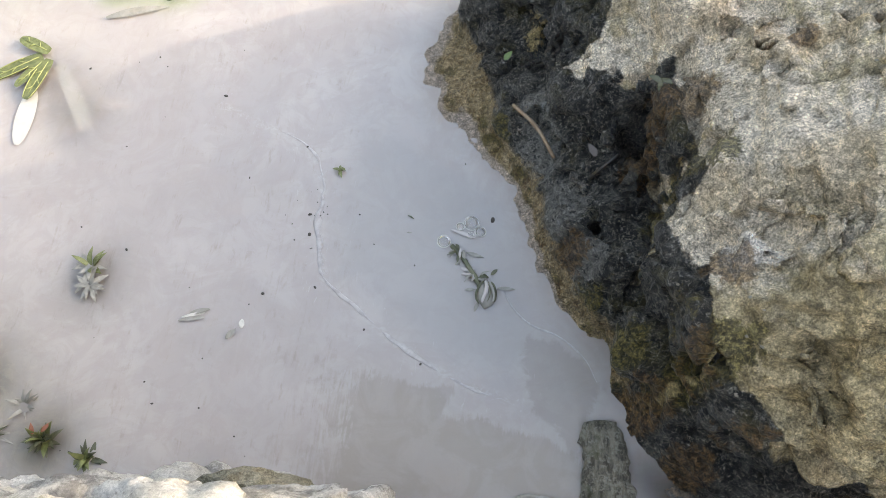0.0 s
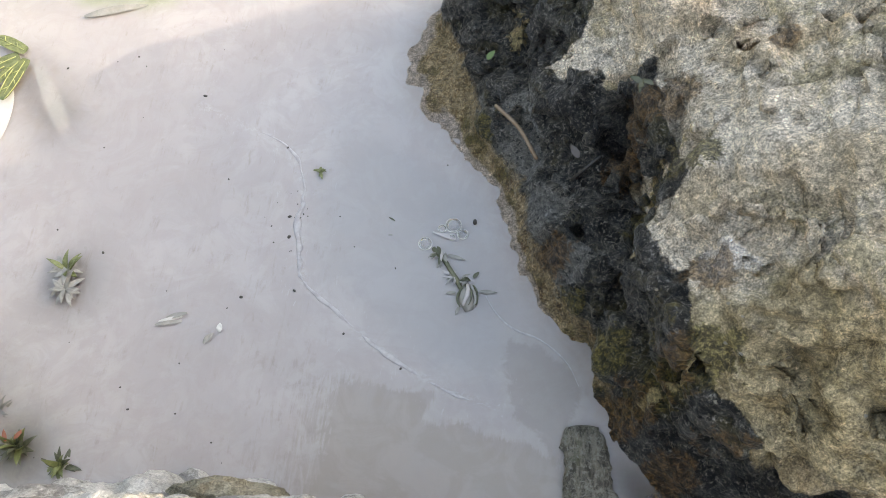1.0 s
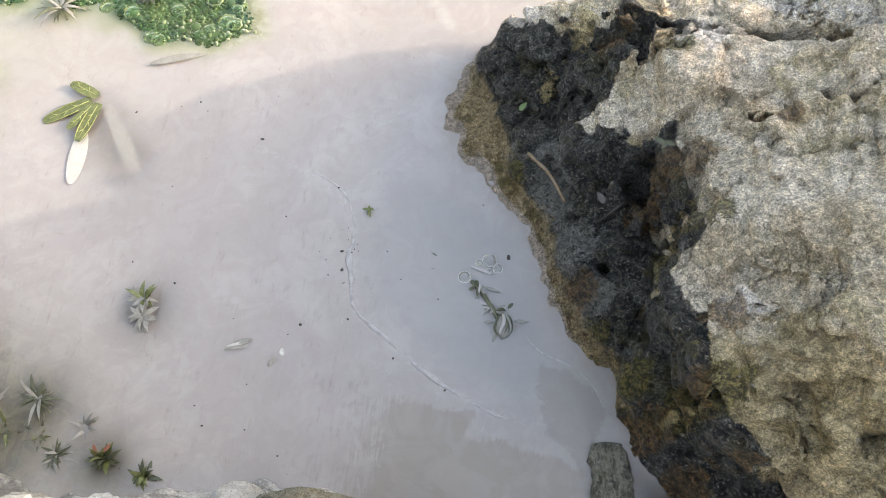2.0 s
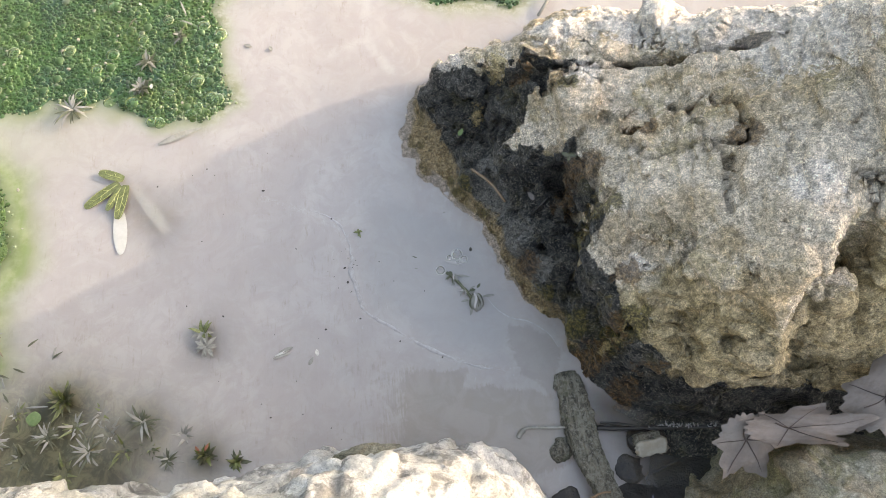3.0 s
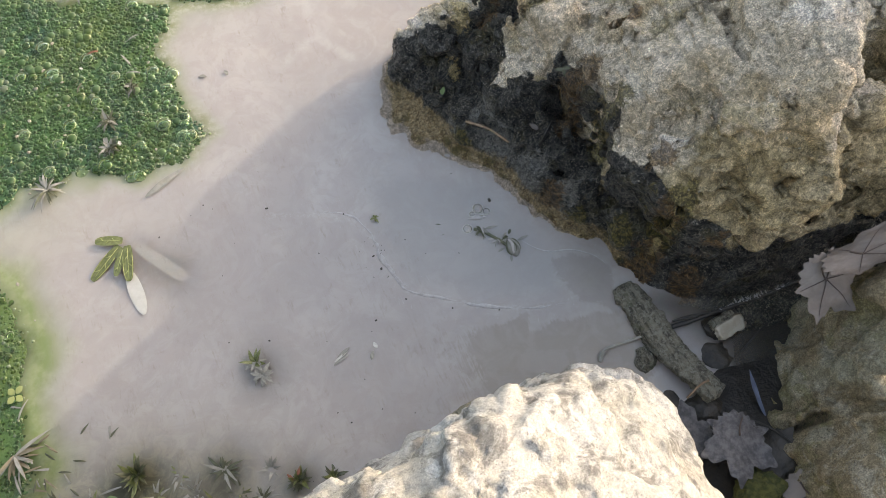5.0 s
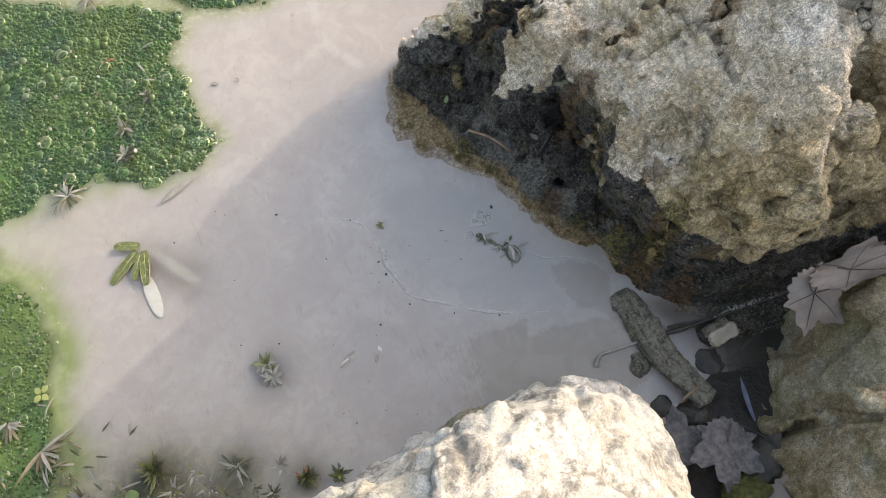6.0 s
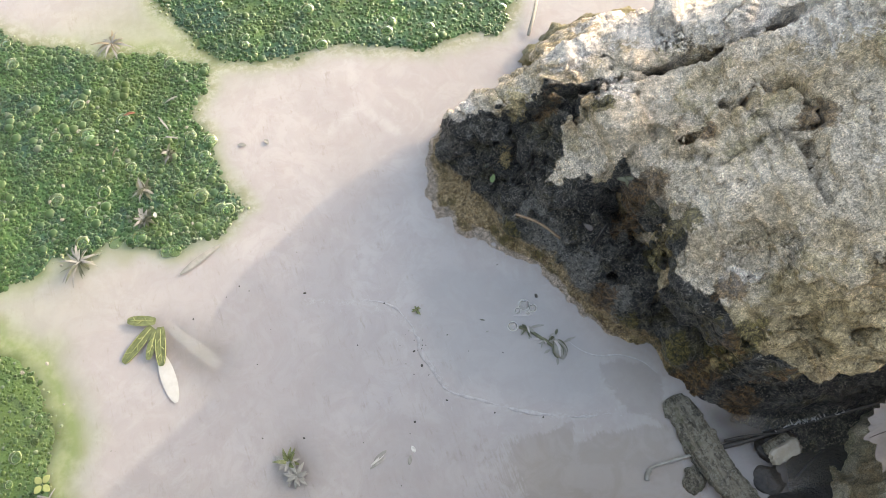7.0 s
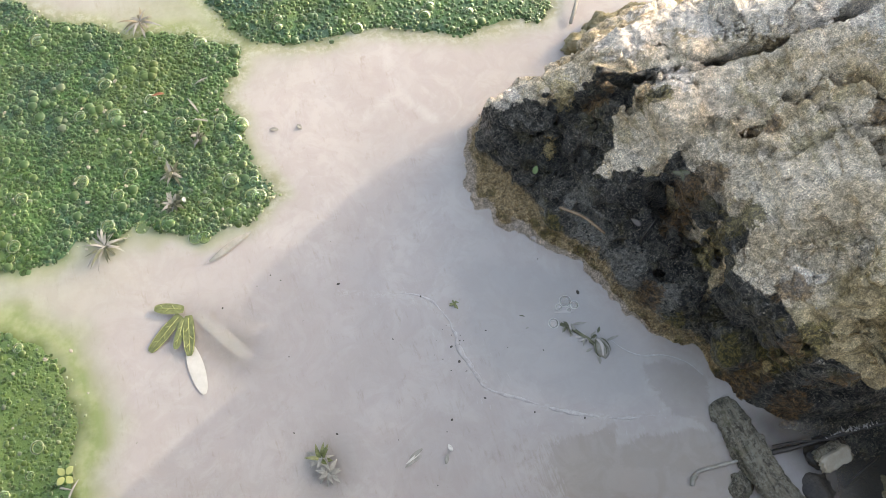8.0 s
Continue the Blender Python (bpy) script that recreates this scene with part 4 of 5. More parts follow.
def scatter_rings(centres, radii):
    """Thin flat rings, eight sides each."""
    a, b = np.linspace(0, 2 * np.pi, 9)[:8], np.linspace(0, 2 * np.pi, 4)[:3]
    t = 1 + 0.13 * np.cos(b)[None, :]
    v = np.stack([np.cos(a)[:, None] * t, np.sin(a)[:, None] * t, np.broadcast_to(0.1 * np.sin(b)[None, :], (8, 3))], -1).reshape(-1, 3)
    i = np.arange(24).reshape(8, 3)
    f = np.stack([i, np.roll(i, -1, 0), np.roll(np.roll(i, -1, 0), -1, 1), np.roll(i, -1, 1)], -1).reshape(-1, 4)
    return (centres[:, None, :] + radii[:, None, None] * v[None]).reshape(-1, 3), (f[None] + 24 * np.arange(len(centres))[:, None, None]).reshape(-1, 4)


BALL = mesh_from("gas_bubble", *ball_mesh(3))
BALL.materials.append(m_gas)


def algae(pts, box, count, label, seed, sunk=0.0, blisters=(), size=1.0):
    rng = np.random.default_rng(seed)
    x0, y0, x1, y1 = box
    owner = thing("algae_mat", label, "algae", "floating algae")
    h = mat_height(pts)
    v, q, _ = sheet(np.arange(x0, x1, 0.005), np.arange(y0, y1, 0.005), h, None, lambda x, y: poly_dist(x, y, pts) < 0.03)
    v[:, 2] -= sunk
    part("mat", mesh_from("mat", v, q), m_algae, owner)
    p = np.stack([rng.uniform(x0, x1, count * 4), rng.uniform(y0, y1, count * 4)], 1)
    d = poly_dist(p[:, 0], p[:, 1], pts) + 0.012 * fbm(p[:, 0] * 30, p[:, 1] * 30, p[:, 0] * 0, 3, 8)
    p = p[(d < 0.004)][:count]
    r = 0.0014 + 0.0017 * rng.random(len(p)) ** 1.3
    big = rng.random(len(p))
    r = np.where(big > 0.95, r + 0.0014, r)
    r = np.where(big > 0.9965, r + 0.0025 + 0.004 * rng.random(len(p)), np.where(big > 0.985, r + 0.0022, r))
    r = r * size
    z = h(p[:, 0], p[:, 1]) - sunk - r * 0.08
    c = np.stack([p[:, 0], p[:, 1], z], 1)
    large = np.argsort(r)[-46:]
    rest = np.setdiff1d(np.arange(len(r)), large)
    cv, cf = scatter_balls(c[rest], r[rest])
    e = np.stack([rng.uniform(x0, x1, 60000), rng.uniform(y0, y1, 60000)], 1)
    de = poly_dist(e[:, 0], e[:, 1], pts) + 0.012 * fbm(e[:, 0] * 30, e[:, 1] * 30, e[:, 0] * 0, 3, 8)
    e = e[(np.abs(de + 0.018) < 0.014) & (fbm(e[:, 0] * 22, e[:, 1] * 22, e[:, 0] * 0, 2, 19) > -0.05)][:60 if sunk else 520]
    re = 0.0006 + 0.0018 * rng.random(len(e)) ** 2.5
    ev, ef = scatter_balls(np.stack([e[:, 0], e[:, 1], 0.0015 + 0 * re], 1), re, 0.7)
    tagged(part("rim_foam", mesh_from("rim_foam", ev, ef), m_foam_glint, owner, "pale foam along the algae's edge"), kind="stuff")
    tagged(part("bubble_foam", mesh_from("bubble_foam", cv, cf), m_bubble, owner), kind="stuff")
    # Pale rings added for the bright glint round the larger bubbles.
    ringed = np.flatnonzero(r > np.quantile(r, 0.6))
    rv, rf = scatter_rings(c[ringed] + np.array([0, 0, 1.0]) * (0.32 * r[ringed])[:, None], 0.86 * r[ringed])
    tagged(part("bubble_rims", mesh_from("bubble_rims", rv, rf), m_foam_glint, owner, "pale rings added as bright glints round the gas bubbles"), kind="stuff")
    for a, b, w in blisters:
        ob = new("gas_bubble", BALL)
        ob.parent, ob.location, ob.scale = owner, (a, b, 0.0), (w, w, w * 0.7)
    for i in large:
        ob = new("gas_bubble", BALL)
        ob.parent, ob.location = owner, c[i]
        ob.scale = (r[i], r[i], r[i] * 0.7)
    return owner


algae(WEED_FAR, (-0.75, 0.47, -0.18, 0.98), 21000, "bright green algae mat full of gas bubbles on the milky water", 1,
      blisters=((-0.236, 0.532, 0.010), (-0.252, 0.52, 0.0075), (-0.23, 0.55, 0.007), (-0.262, 0.512, 0.006), (-0.238, 0.61, 0.0085), (-0.244, 0.588, 0.0065), (-0.29, 0.54, 0.009), (-0.335, 0.53, 0.011), (-0.3, 0.5, 0.008), (-0.37, 0.69, 0.011)))
algae(WEED_BACK, (-0.3, 0.62, 0.4, 1.0), 11000, "yellow-green bubbly algae mat along the far side of the pool", 2)
algae(WEED_LEFT, (-0.75, 0.1, -0.43, 0.52), 6500, "green algae patch half sunk in murky water", 3, 0.0004, size=0.8)


# ---- helpers for small things ----
def tube(points, radii, sides=10, lump=0.0, seed=0, flat=1.0, boxy=False):
    """A closed tube along a line, with an optional knobbly skin."""
    p = np.array(points, float)
    radii = np.broadcast_to(np.asarray(radii, float), (len(p),))
    t = np.gradient(p, axis=0)
    t /= np.linalg.norm(t, axis=1)[:, None]
    up = np.array([0, 0, 1.0])
    a = np.cross(t, up)
    a /= np.maximum(np.linalg.norm(a, axis=1), 1e-6)[:, None]
    b = np.cross(a, t)
    ang = np.linspace(0, 2 * np.pi, sides, endpoint=False)
    v = p[:, None, :] + radii[:, None, None] * (np.cos(ang)[None, :, None] * a[:, None, :] + flat * np.sin(ang)[None, :, None] * b[:, None, :])
    if boxy:
        r = 1 / np.power(np.abs(np.cos(ang)) ** 4 + np.abs(np.sin(ang)) ** 4, 0.25)
        v = p[:, None, :] + (v - p[:, None, :]) * r[None, :, None]
    if lump:
        w = v.reshape(-1, 3)
        n = fbm(w[:, 0] * 90, w[:, 1] * 90, w[:, 2] * 90, 3, seed) + 0.6 * fbm(w[:, 0] * 260, w[:, 1] * 260, w[:, 2] * 260, 2, seed + 3)
        v = v + (v - p[:, None, :]) * (lump * n).reshape(len(p), sides, 1)
    i = np.arange(len(p) * sides).reshape(len(p), sides)
    q = np.stack([i[:-1], np.roll(i[:-1], -1, 1), np.roll(i[1:], -1, 1), i[1:]], -1).reshape(-1, 4)
    v = v.reshape(-1, 3)
    n = len(v)
    v = np.concatenate([v, p[:1] - t[:1] * radii[0] * 0.3, p[-1:] + t[-1:] * radii[-1] * 0.3])
    caps = [[n, i[0, (j + 1) % sides], i[0, j], i[0, j]] for j in range(sides)] + [[n + 1, i[-1, j], i[-1, (j + 1) % sides], i[-1, (j + 1) % sides]] for j in range(sides)]
    me = bpy.data.meshes.new("tube")
    me.from_pydata(v.tolist(), [], q.tolist() + [c[:3] for c in caps])
    me.polygons.foreach_set("use_smooth", np.full(len(me.polygons), True))
    return me


def smooth_line(points, n=24):
    """A rounded line through the points."""
    p = np.array(points, float)
    p = np.concatenate([2 * p[:1] - p[1:2], p, 2 * p[-1:] - p[-2:-1]])
    out = []
    for i in range(1, len(p) - 2):
        for u in np.linspace(0, 1, max(2, n // (len(p) - 3)), endpoint=False):
            a, b, c, d = p[i - 1], p[i], p[i + 1], p[i + 2]
            out.append(0.5 * (2 * b + (c - a) * u + (2 * a - 5 * b + 4 * c - d) * u * u + (3 * b - a - 3 * c + d) * u ** 3))
    out.append(p[-2])
    return np.array(out)


def blade(length, width, curl=0.0, fold=0.25, tip=1.0, wave=0.0, thick=0.0004, blunt=0.75):
    """A leaf blade along +y from its base: a thin lens with a folded midrib; curl bends it down."""
    n, m = 17, 7
    u = np.linspace(0, 1, n)[:, None]
    s = np.linspace(-1, 1, m)[None, :]
    w = width / 2 * np.power(np.sin(np.pi * np.clip(u * 0.94 + 0.05, 0, 1)), blunt) * mix(1.0, 1 - 0.5 * u, tip)
    x = s * w
    a = curl * u
    y = length * np.where(abs(curl) > 1e-3, np.sin(a) / (curl if abs(curl) > 1e-3 else 1), u) + 0 * s
    z = -length * np.where(abs(curl) > 1e-3, (1 - np.cos(a)) / (curl if abs(curl) > 1e-3 else 1), 0) + fold * np.abs(x) + wave * np.sin(9 * u + 2 * s) * w
    e = thick * (1 - s * s) + 0.00004
    top = np.stack([x + 0 * u, y, z + e], -1).reshape(-1, 3)
    low = np.stack([x + 0 * u, y, z - e], -1).reshape(-1, 3)
    i = np.arange(n * m).reshape(n, m)
    q = np.stack([i[:-1, :-1], i[:-1, 1:], i[1:, 1:], i[1:, :-1]], -1).reshape(-1, 4)
    return mesh_from("blade", np.concatenate([top, low]), np.concatenate([q, (q + n * m)[:, ::-1]]))


def rosette(name, label, at, count, length, width, material, seed, rise=35, curl=0.8, spread=15, turn=0.0, arc=360.0, extra=None, lean=(0, 0), group="", category="water plant"):
    """A plant of strap leaves round one point; each leaf is a part."""
    rng = random.Random(seed)
    owner = thing(name, label, category, group, at=at)
    shapes = [blade(length, width, curl, 0.3, 0.6, 0.05), blade(length * 0.8, width * 0.9, curl * 1.3, 0.25, 0.9, 0.08), blade(length * 0.62, width, curl * 0.6, 0.35, 0.8, 0.05)]
    for sh in shapes:
        sh.materials.append(material)
    if extra:
        other = [sh.copy() for sh in shapes]
        for sh in other:
            sh.materials.clear()
            sh.materials.append(extra[0])
    for i in range(count):
        pool = other if extra and rng.random() < extra[1] else shapes
        ob = new("leaf", rng.choice(pool))
        ob.parent = owner
        a = turn + arc * (i + rng.uniform(-0.3, 0.3)) / count
        ob.matrix_local = pose(rng.gauss(0, 0.0012), rng.gauss(0, 0.0012), rng.uniform(0, 0.004), lean[0], lean[1], 0) @ pose(0, 0, 0, rise + rng.uniform(-spread, spread), rng.uniform(-12, 12), a) @ Matrix.Diagonal((1, rng.uniform(0.75, 1.1), 1, 1))
    return owner


def leaf_outline(a, lobes, teeth, seed):
    """The radius of a lobed, toothed leaf at the angle a from its tip."""
    r = 0.52
    for centre, reach, wide in lobes:
        d = abs((a - centre + math.pi) % (2 * math.pi) - math.pi)
        r = max(r, reach * max(0.0, 1 - d / wide) ** 0.75)
    tooth = abs(((a * teeth / (2 * math.pi)) + 0.17 * math.sin(5 * a + seed)) % 1 - 0.5)
    return r * (1 + 0.26 * (tooth - 0.25))


def lobed_leaf(name, label, at, size, m, material, seed, curl=0.3, ripple=0.05, stem=0.5, vein=True, group="dead leaves"):
    """A maple-like leaf: blade, raised veins and stalk."""
    lobes = ((0, 1.0, 1.1), (0.95, 0.92, 1.05), (-0.95, 0.92, 1.05), (1.95, 0.68, 0.8), (-1.95, 0.68, 0.8))
    owner = thing(name, label, "leaf", group)
    owner.matrix_world = Matrix.Translation(at) @ m

    def lift(x, y):
        r = math.hypot(x, y)
        return size * (curl * (r / size) ** 2 + ripple * math.sin(7 * x / size + seed) * (r / size) + ripple * 0.7 * math.sin(9 * y / size + 2 * seed) * (r / size))

    n, rings = 150, 9
    v = [(0, 0, lift(0, 0))]
    for j in range(1, rings + 1):
        for i in range(n):
            a = 2 * math.pi * i / n
            r = size * (j / rings) * mix(0.45, leaf_outline(a, lobes, 19, seed), (j / rings) ** 0.6)
            x, y = r * math.sin(a), r * math.cos(a)
            v.append((x, y, lift(x, y)))
    f = [(0, 1 + (i + 1) % n, 1 + i) for i in range(n)]
    for j in range(rings - 1):
        for i in range(n):
            a, b = 1 + j * n + i, 1 + j * n + (i + 1) % n
            f.append((a, b, b + n, a + n))
    k = len(v)
    v += [(x, y, z - 0.0005) for x, y, z in v]
    f += [tuple(k + i for i in reversed(q)) for q in f]
    me = bpy.data.meshes.new("blade")
    me.from_pydata(v, [], f)
    me.polygons.foreach_set("use_smooth", np.full(len(me.polygons), True))
    part("blade", me, material, owner)
    if vein:
        for centre, reach, wide in lobes:
            pts = []
            for u in np.linspace(0, 0.86 * reach, 9):
                x, y = size * u * math.sin(centre), size * u * math.cos(centre)
                pts.append((x, y, lift(x, y) + 0.0004))
            part("vein", tube(pts, np.linspace(0.0006, 0.00025, 9), 6), m_vein, owner)
    if stem:
        pts = [(0.02 * size * math.sin(4 * u), -size * stem * u, lift(0, 0) + 0.0006 + size * 0.15 * u) for u in np.linspace(0, 1, 8)]
        part("stalk", tube(pts, 0.0009, 6), m_vein, owner)
    return owner


def stone(name, label, at, size, material, seed, rough=0.12, group="", category="stone"):
    """A small worn stone."""
    v, f = ball_mesh(4)
    d = 1 + rough * 1.6 * fbm(v[:, 0] * 1.3 + seed, v[:, 1] * 1.3, v[:, 2] * 1.3, 3, seed) + rough * fbm(v[:, 0] * 5, v[:, 1] * 5, v[:, 2] * 5, 3, seed + 2)
    ob = part(name, mesh_from(name, v * d[:, None] * np.array(size), f), material)
    ob.location = at
    return tagged(ob, label, category, group)


# ---- the wet hollow beside the boulder ----
log_line = smooth_line([(0.171, 0.146, -0.002), (0.176, 0.105, 0.003), (0.183, 0.06, 0.009), (0.193, 0.02, 0.016), (0.2, 0.0, 0.016)], 60)
log_r = 0.0145 + 0.0022 * np.sin(np.linspace(0, 5, len(log_line)))
log_r[:4] *= np.array([0.9, 0.96, 1.0, 1.0])
log_ob = thing("driftwood", "grey weathered piece of driftwood lying in the shallow water", "wood")
part("stick_body", tube(log_line, log_r * 1.02, 44, 0.26, 5, 0.5, True), m_bark, log_ob)
rng = random.Random(31)
for i in range(14):
    u, side_off = rng.randrange(2, 46), rng.uniform(-0.012, 0.012)
    p = log_line[u:u + 9] + np.array([side_off, 0, 0.0078 - 25 * side_off * side_off])
    wide = rng.uniform(0.7, 1.3)
    part("bark_strip", tube(p, wide * np.array([0.0009, 0.0017, 0.0023, 0.0026, 0.0025, 0.0023, 0.0019, 0.0015, 0.0008]), 9, 0.5, 30 + i, 0.55), m_chip if i == 3 else m_bark, log_ob)

stone("pebble", "small brown wet pebble beside the driftwood", (0.155, 0.063, -0.001), (0.012, 0.013, 0.009), m_bark, 3, 0.2)
stone("wet_stone", "dark wet stone under the fallen leaves", (0.188, -0.012, 0.0), (0.026, 0.022, 0.014), m_mud, 7)
stone("wet_stone", "flat muddy stone between the leaves", (0.155, 0.012, -0.005), (0.02, 0.014, 0.008), m_mud, 9)
stone("moss_cushion", "olive green moss cushion in the hollow", (0.185, -0.098, 0.03), (0.026, 0.02, 0.018), m_moss, 13, 0.2, category="moss")
stone("ledge_stone", "dark mossy stone at the foot of the pale rock", (-0.05, 0.064, 0.09), (0.036, 0.012, 0.035), m_mossy, 17, 0.2)

curl_twig = thing("curled_twig", "pale silt-covered twig with a knobbed end at the water's edge", "twig")
part("stem", tube(smooth_line([(0.112, 0.084, 0.001), (0.12, 0.089, 0.002), (0.14, 0.088, 0.002), (0.168, 0.086, 0.004)], 24), 0.0017, 10, 0.15, 2), m_siltleaf, curl_twig)
part("knob", tube(smooth_line([(0.109, 0.079, 0.001), (0.112, 0.084, 0.002), (0.116, 0.087, 0.002)], 12), 0.0026, 10, 0.2, 3), m_siltleaf, curl_twig)

chip_bm = bmesh.new()
bmesh.ops.create_cube(chip_bm, size=1.0)
bmesh.ops.subdivide_edges(chip_bm, edges=chip_bm.edges[:], cuts=7, use_grid_fill=True)
for w in chip_bm.verts:
    n = noise.noise(w.co * 4.0 + Vector((3, 1, 2)))
    w.co = Vector((w.co.x * 0.034 * (1 + 0.22 * n), w.co.y * 0.016 * (1 + 0.55 * noise.noise(Vector((w.co.x * 5, 2, 0)))), w.co.z * 0.0065 * (1 + 0.6 * n)))
    w.co.x += 0.12 * w.co.y * math.sin(w.co.y * 400)
under_bm = chip_bm.copy()
for w in under_bm.verts:
    w.co = Vector((w.co.x * 0.86 - 0.003, w.co.y * 0.75 + 0.009, w.co.z * 0.8 - 0.0035 + 0.001 * noise.noise(w.co * 300)))
chip_ob = part("wood_chip", chip_bm, m_chip)
part("bark_layer", under_bm, m_bark, chip_ob, "dark bark on the chip's far side")
chip_ob.matrix_world = pose(0.251, 0.058, 0.012, 24, 4, 8)
tagged(chip_ob, "pale split wood chip lying on dark mud", "wood")
stone("wet_stone", "brown wet stone below the wood chip", (0.25, 0.066, -0.002), (0.024, 0.016, 0.011), m_mud, 21)
stone("wet_stone", "dark brown stone in the hollow", (0.226, 0.036, -0.006), (0.022, 0.02, 0.009), m_mud, 23)

dark_twig = thing("dark_twig", "thin black wet twig with pale lichen tufts", "twig")
dt = smooth_line([(0.196, 0.083, 0.006), (0.225, 0.08, 0.008), (0.268, 0.077, 0.012), (0.305, 0.074, 0.016), (0.345, 0.07, 0.05), (0.39, 0.064, 0.11), (0.44, 0.06, 0.15)], 72)
part("stem", tube(dt, np.linspace(0.0028, 0.0014, len(dt)), 8, 0.25, 4), m_blacktwig, dark_twig)
part("side_shoot", tube(smooth_line([(0.2, 0.088, 0.007), (0.225, 0.084, 0.011), (0.262, 0.074, 0.012)], 20), 0.0013, 7, 0.2, 6), m_blacktwig, dark_twig)
part("side_shoot", tube(smooth_line([(0.345, 0.07, 0.05), (0.352, 0.076, 0.072), (0.357, 0.082, 0.09)], 16), 0.0012, 7, 0.3, 8), m_blacktwig, dark_twig)
rng = random.Random(5)
for i in range(46):
    p = dt[rng.randrange(20, 42)]
    d = Vector((rng.uniform(-1, 1), rng.uniform(-0.2, 1), rng.uniform(0.1, 1))).normalized() * rng.uniform(0.003, 0.0075)
    part("lichen_tuft", tube([p, p + np.array(d) * 0.6, p + np.array(d)], [0.0008, 0.0007, 0.0004], 5), m_lichen, dark_twig)

lobed_leaf("maple_leaf", "dry pale brown maple leaf hanging over the mossy rock", (0.306, 0.05, 0.126), 0.046, pose(0, 0, 0, -22, 10, 205), m_deadleaf, 2, curl=-0.25, ripple=0.07, stem=0.3)
lobed_leaf("maple_leaf", "dry torn pale brown maple leaf on the mossy rock", (0.342, 0.056, 0.14), 0.078, pose(0, 0, 0, 4, -22, 268) @ Matrix.Diagonal((0.4, 1, 1, 1)), m_deadleaf, 3, curl=0.06, ripple=0.06, stem=0.2)
lobed_leaf("maple_leaf", "large curled dry leaf below the boulder", (0.435, 0.076, 0.15), 0.08, pose(0, 0, 0, 18, -14, 292) @ Matrix.Diagonal((0.6, 1, 1, 1)), m_deadleaf, 5, curl=-0.25, ripple=0.08, stem=0.3)
lobed_leaf("maple_leaf", "wet grey maple leaf lying in the hollow", (0.19, -0.045, 0.042), 0.048, pose(0, 0, 0, 8, -6, 150), m_greyleaf, 7, curl=-0.12, ripple=0.06, stem=0.35, vein=False)
lobed_leaf("fallen_leaf", "brown wet leaf beside the pale rock", (0.15, -0.03, 0.03), 0.042, pose(0, 0, 0, -6, 10, 40), m_greyleaf, 9, curl=0.1, ripple=0.08, stem=0, vein=False)
lobed_leaf("fallen_leaf", "grey-pink dry leaf in the hollow", (0.222, -0.118, 0.045), 0.046, pose(0, 0, 0, 12, 4, 200), m_deadleaf, 11, curl=-0.15, ripple=0.07, stem=0.3)
lobed_leaf("fallen_leaf", "dark sodden leaf under the other leaves", (0.205, -0.08, 0.028), 0.045, pose(0, 0, 0, 0, 5, 300), m_mud, 12, curl=0.1, ripple=0.08, stem=0, vein=False)
for i, (a, b) in enumerate((((0.2, -0.02, 0.02), (0.245, -0.085, 0.03)), ((0.215, -0.06, 0.02), (0.262, -0.11, 0.03)), ((0.168, 0.008, 0.022), (0.195, 0.015, 0.028)), ((0.25, 0.03, 0.004), (0.29, 0.045, 0.01)))):
    tw = part("thin_twig", tube(smooth_line([a, tuple((np.array(a) + np.array(b)) / 2 + np.array([0.004, 0.003, 0.004])), b], 16), 0.0012, 7, 0.2, 40 + i), m_twig if i == 2 else m_blacktwig)
    tagged(tw, "thin wet twig among leaves in the hollow", "twig", "twigs in the hollow")

# ---- on the boulder ----
def drop(x, y, top=0.4):
    """The height of the boulder's top at a place."""
    hit, p, n, _ = rock.ray_cast(Vector((x, y, top)), Vector((0, 0, -1)))
    return p.z if hit else 0.0


def laid(points, lift):
    return [(x, y, drop(x, y) + lift) for x, y in points]


bpy.context.view_layer.update()
ends = laid([(0.083, 0.388), (0.12, 0.347)], 0.005)
middle = ((ends[0][0] + ends[1][0]) / 2 + 0.002, (ends[0][1] + ends[1][1]) / 2 + 0.002, max(drop(0.102, 0.367), (ends[0][2] + ends[1][2]) / 2) + 0.003)
needle = part("fallen_twig", tube(smooth_line([ends[0], middle, ends[1]], 20), 0.0016, 7, 0.1, 1), m_twig)
tagged(needle, "thin reddish-brown twig lying on the boulder's dark face", "twig")
stub = part("stick_piece", tube(laid([(0.146, 0.322), (0.155, 0.328), (0.164, 0.334)], 0.0035), 0.0015, 7, 0.1, 2), m_blacktwig)
tagged(stub, "short black stick on the boulder's dark face", "twig")
flake = part("fallen_leaf", blade(0.012, 0.008, 0.3), m_deadleaf)
flake.matrix_world = pose(0.148, 0.334, drop(0.148, 0.334) + 0.003, 10, 5, 30)
tagged(flake, "small pale dry leaf scrap on the boulder", "leaf")
green = part("green_leaf", blade(0.010, 0.008, 0.3), m_green)
green.matrix_world = pose(0.073, 0.436, drop(0.076, 0.441) + 0.003, 25, -20, -40)
tagged(green, "tiny round green leaf stuck on the boulder", "leaf")
rosette("sprout", "small dull olive-green sprout growing in a crevice of the boulder", (0.176, 0.345, drop(0.172, 0.345) + 0.004), 6, 0.010, 0.005, m_darkleaf, 4, rise=25, category="plant")
rng = random.Random(9)
grit_mesh = stone("grit", "x", (0, 0, -1), (1, 1, 1), m_chip, 3).data
bpy.data.objects.remove(bpy.data.objects["grit"])
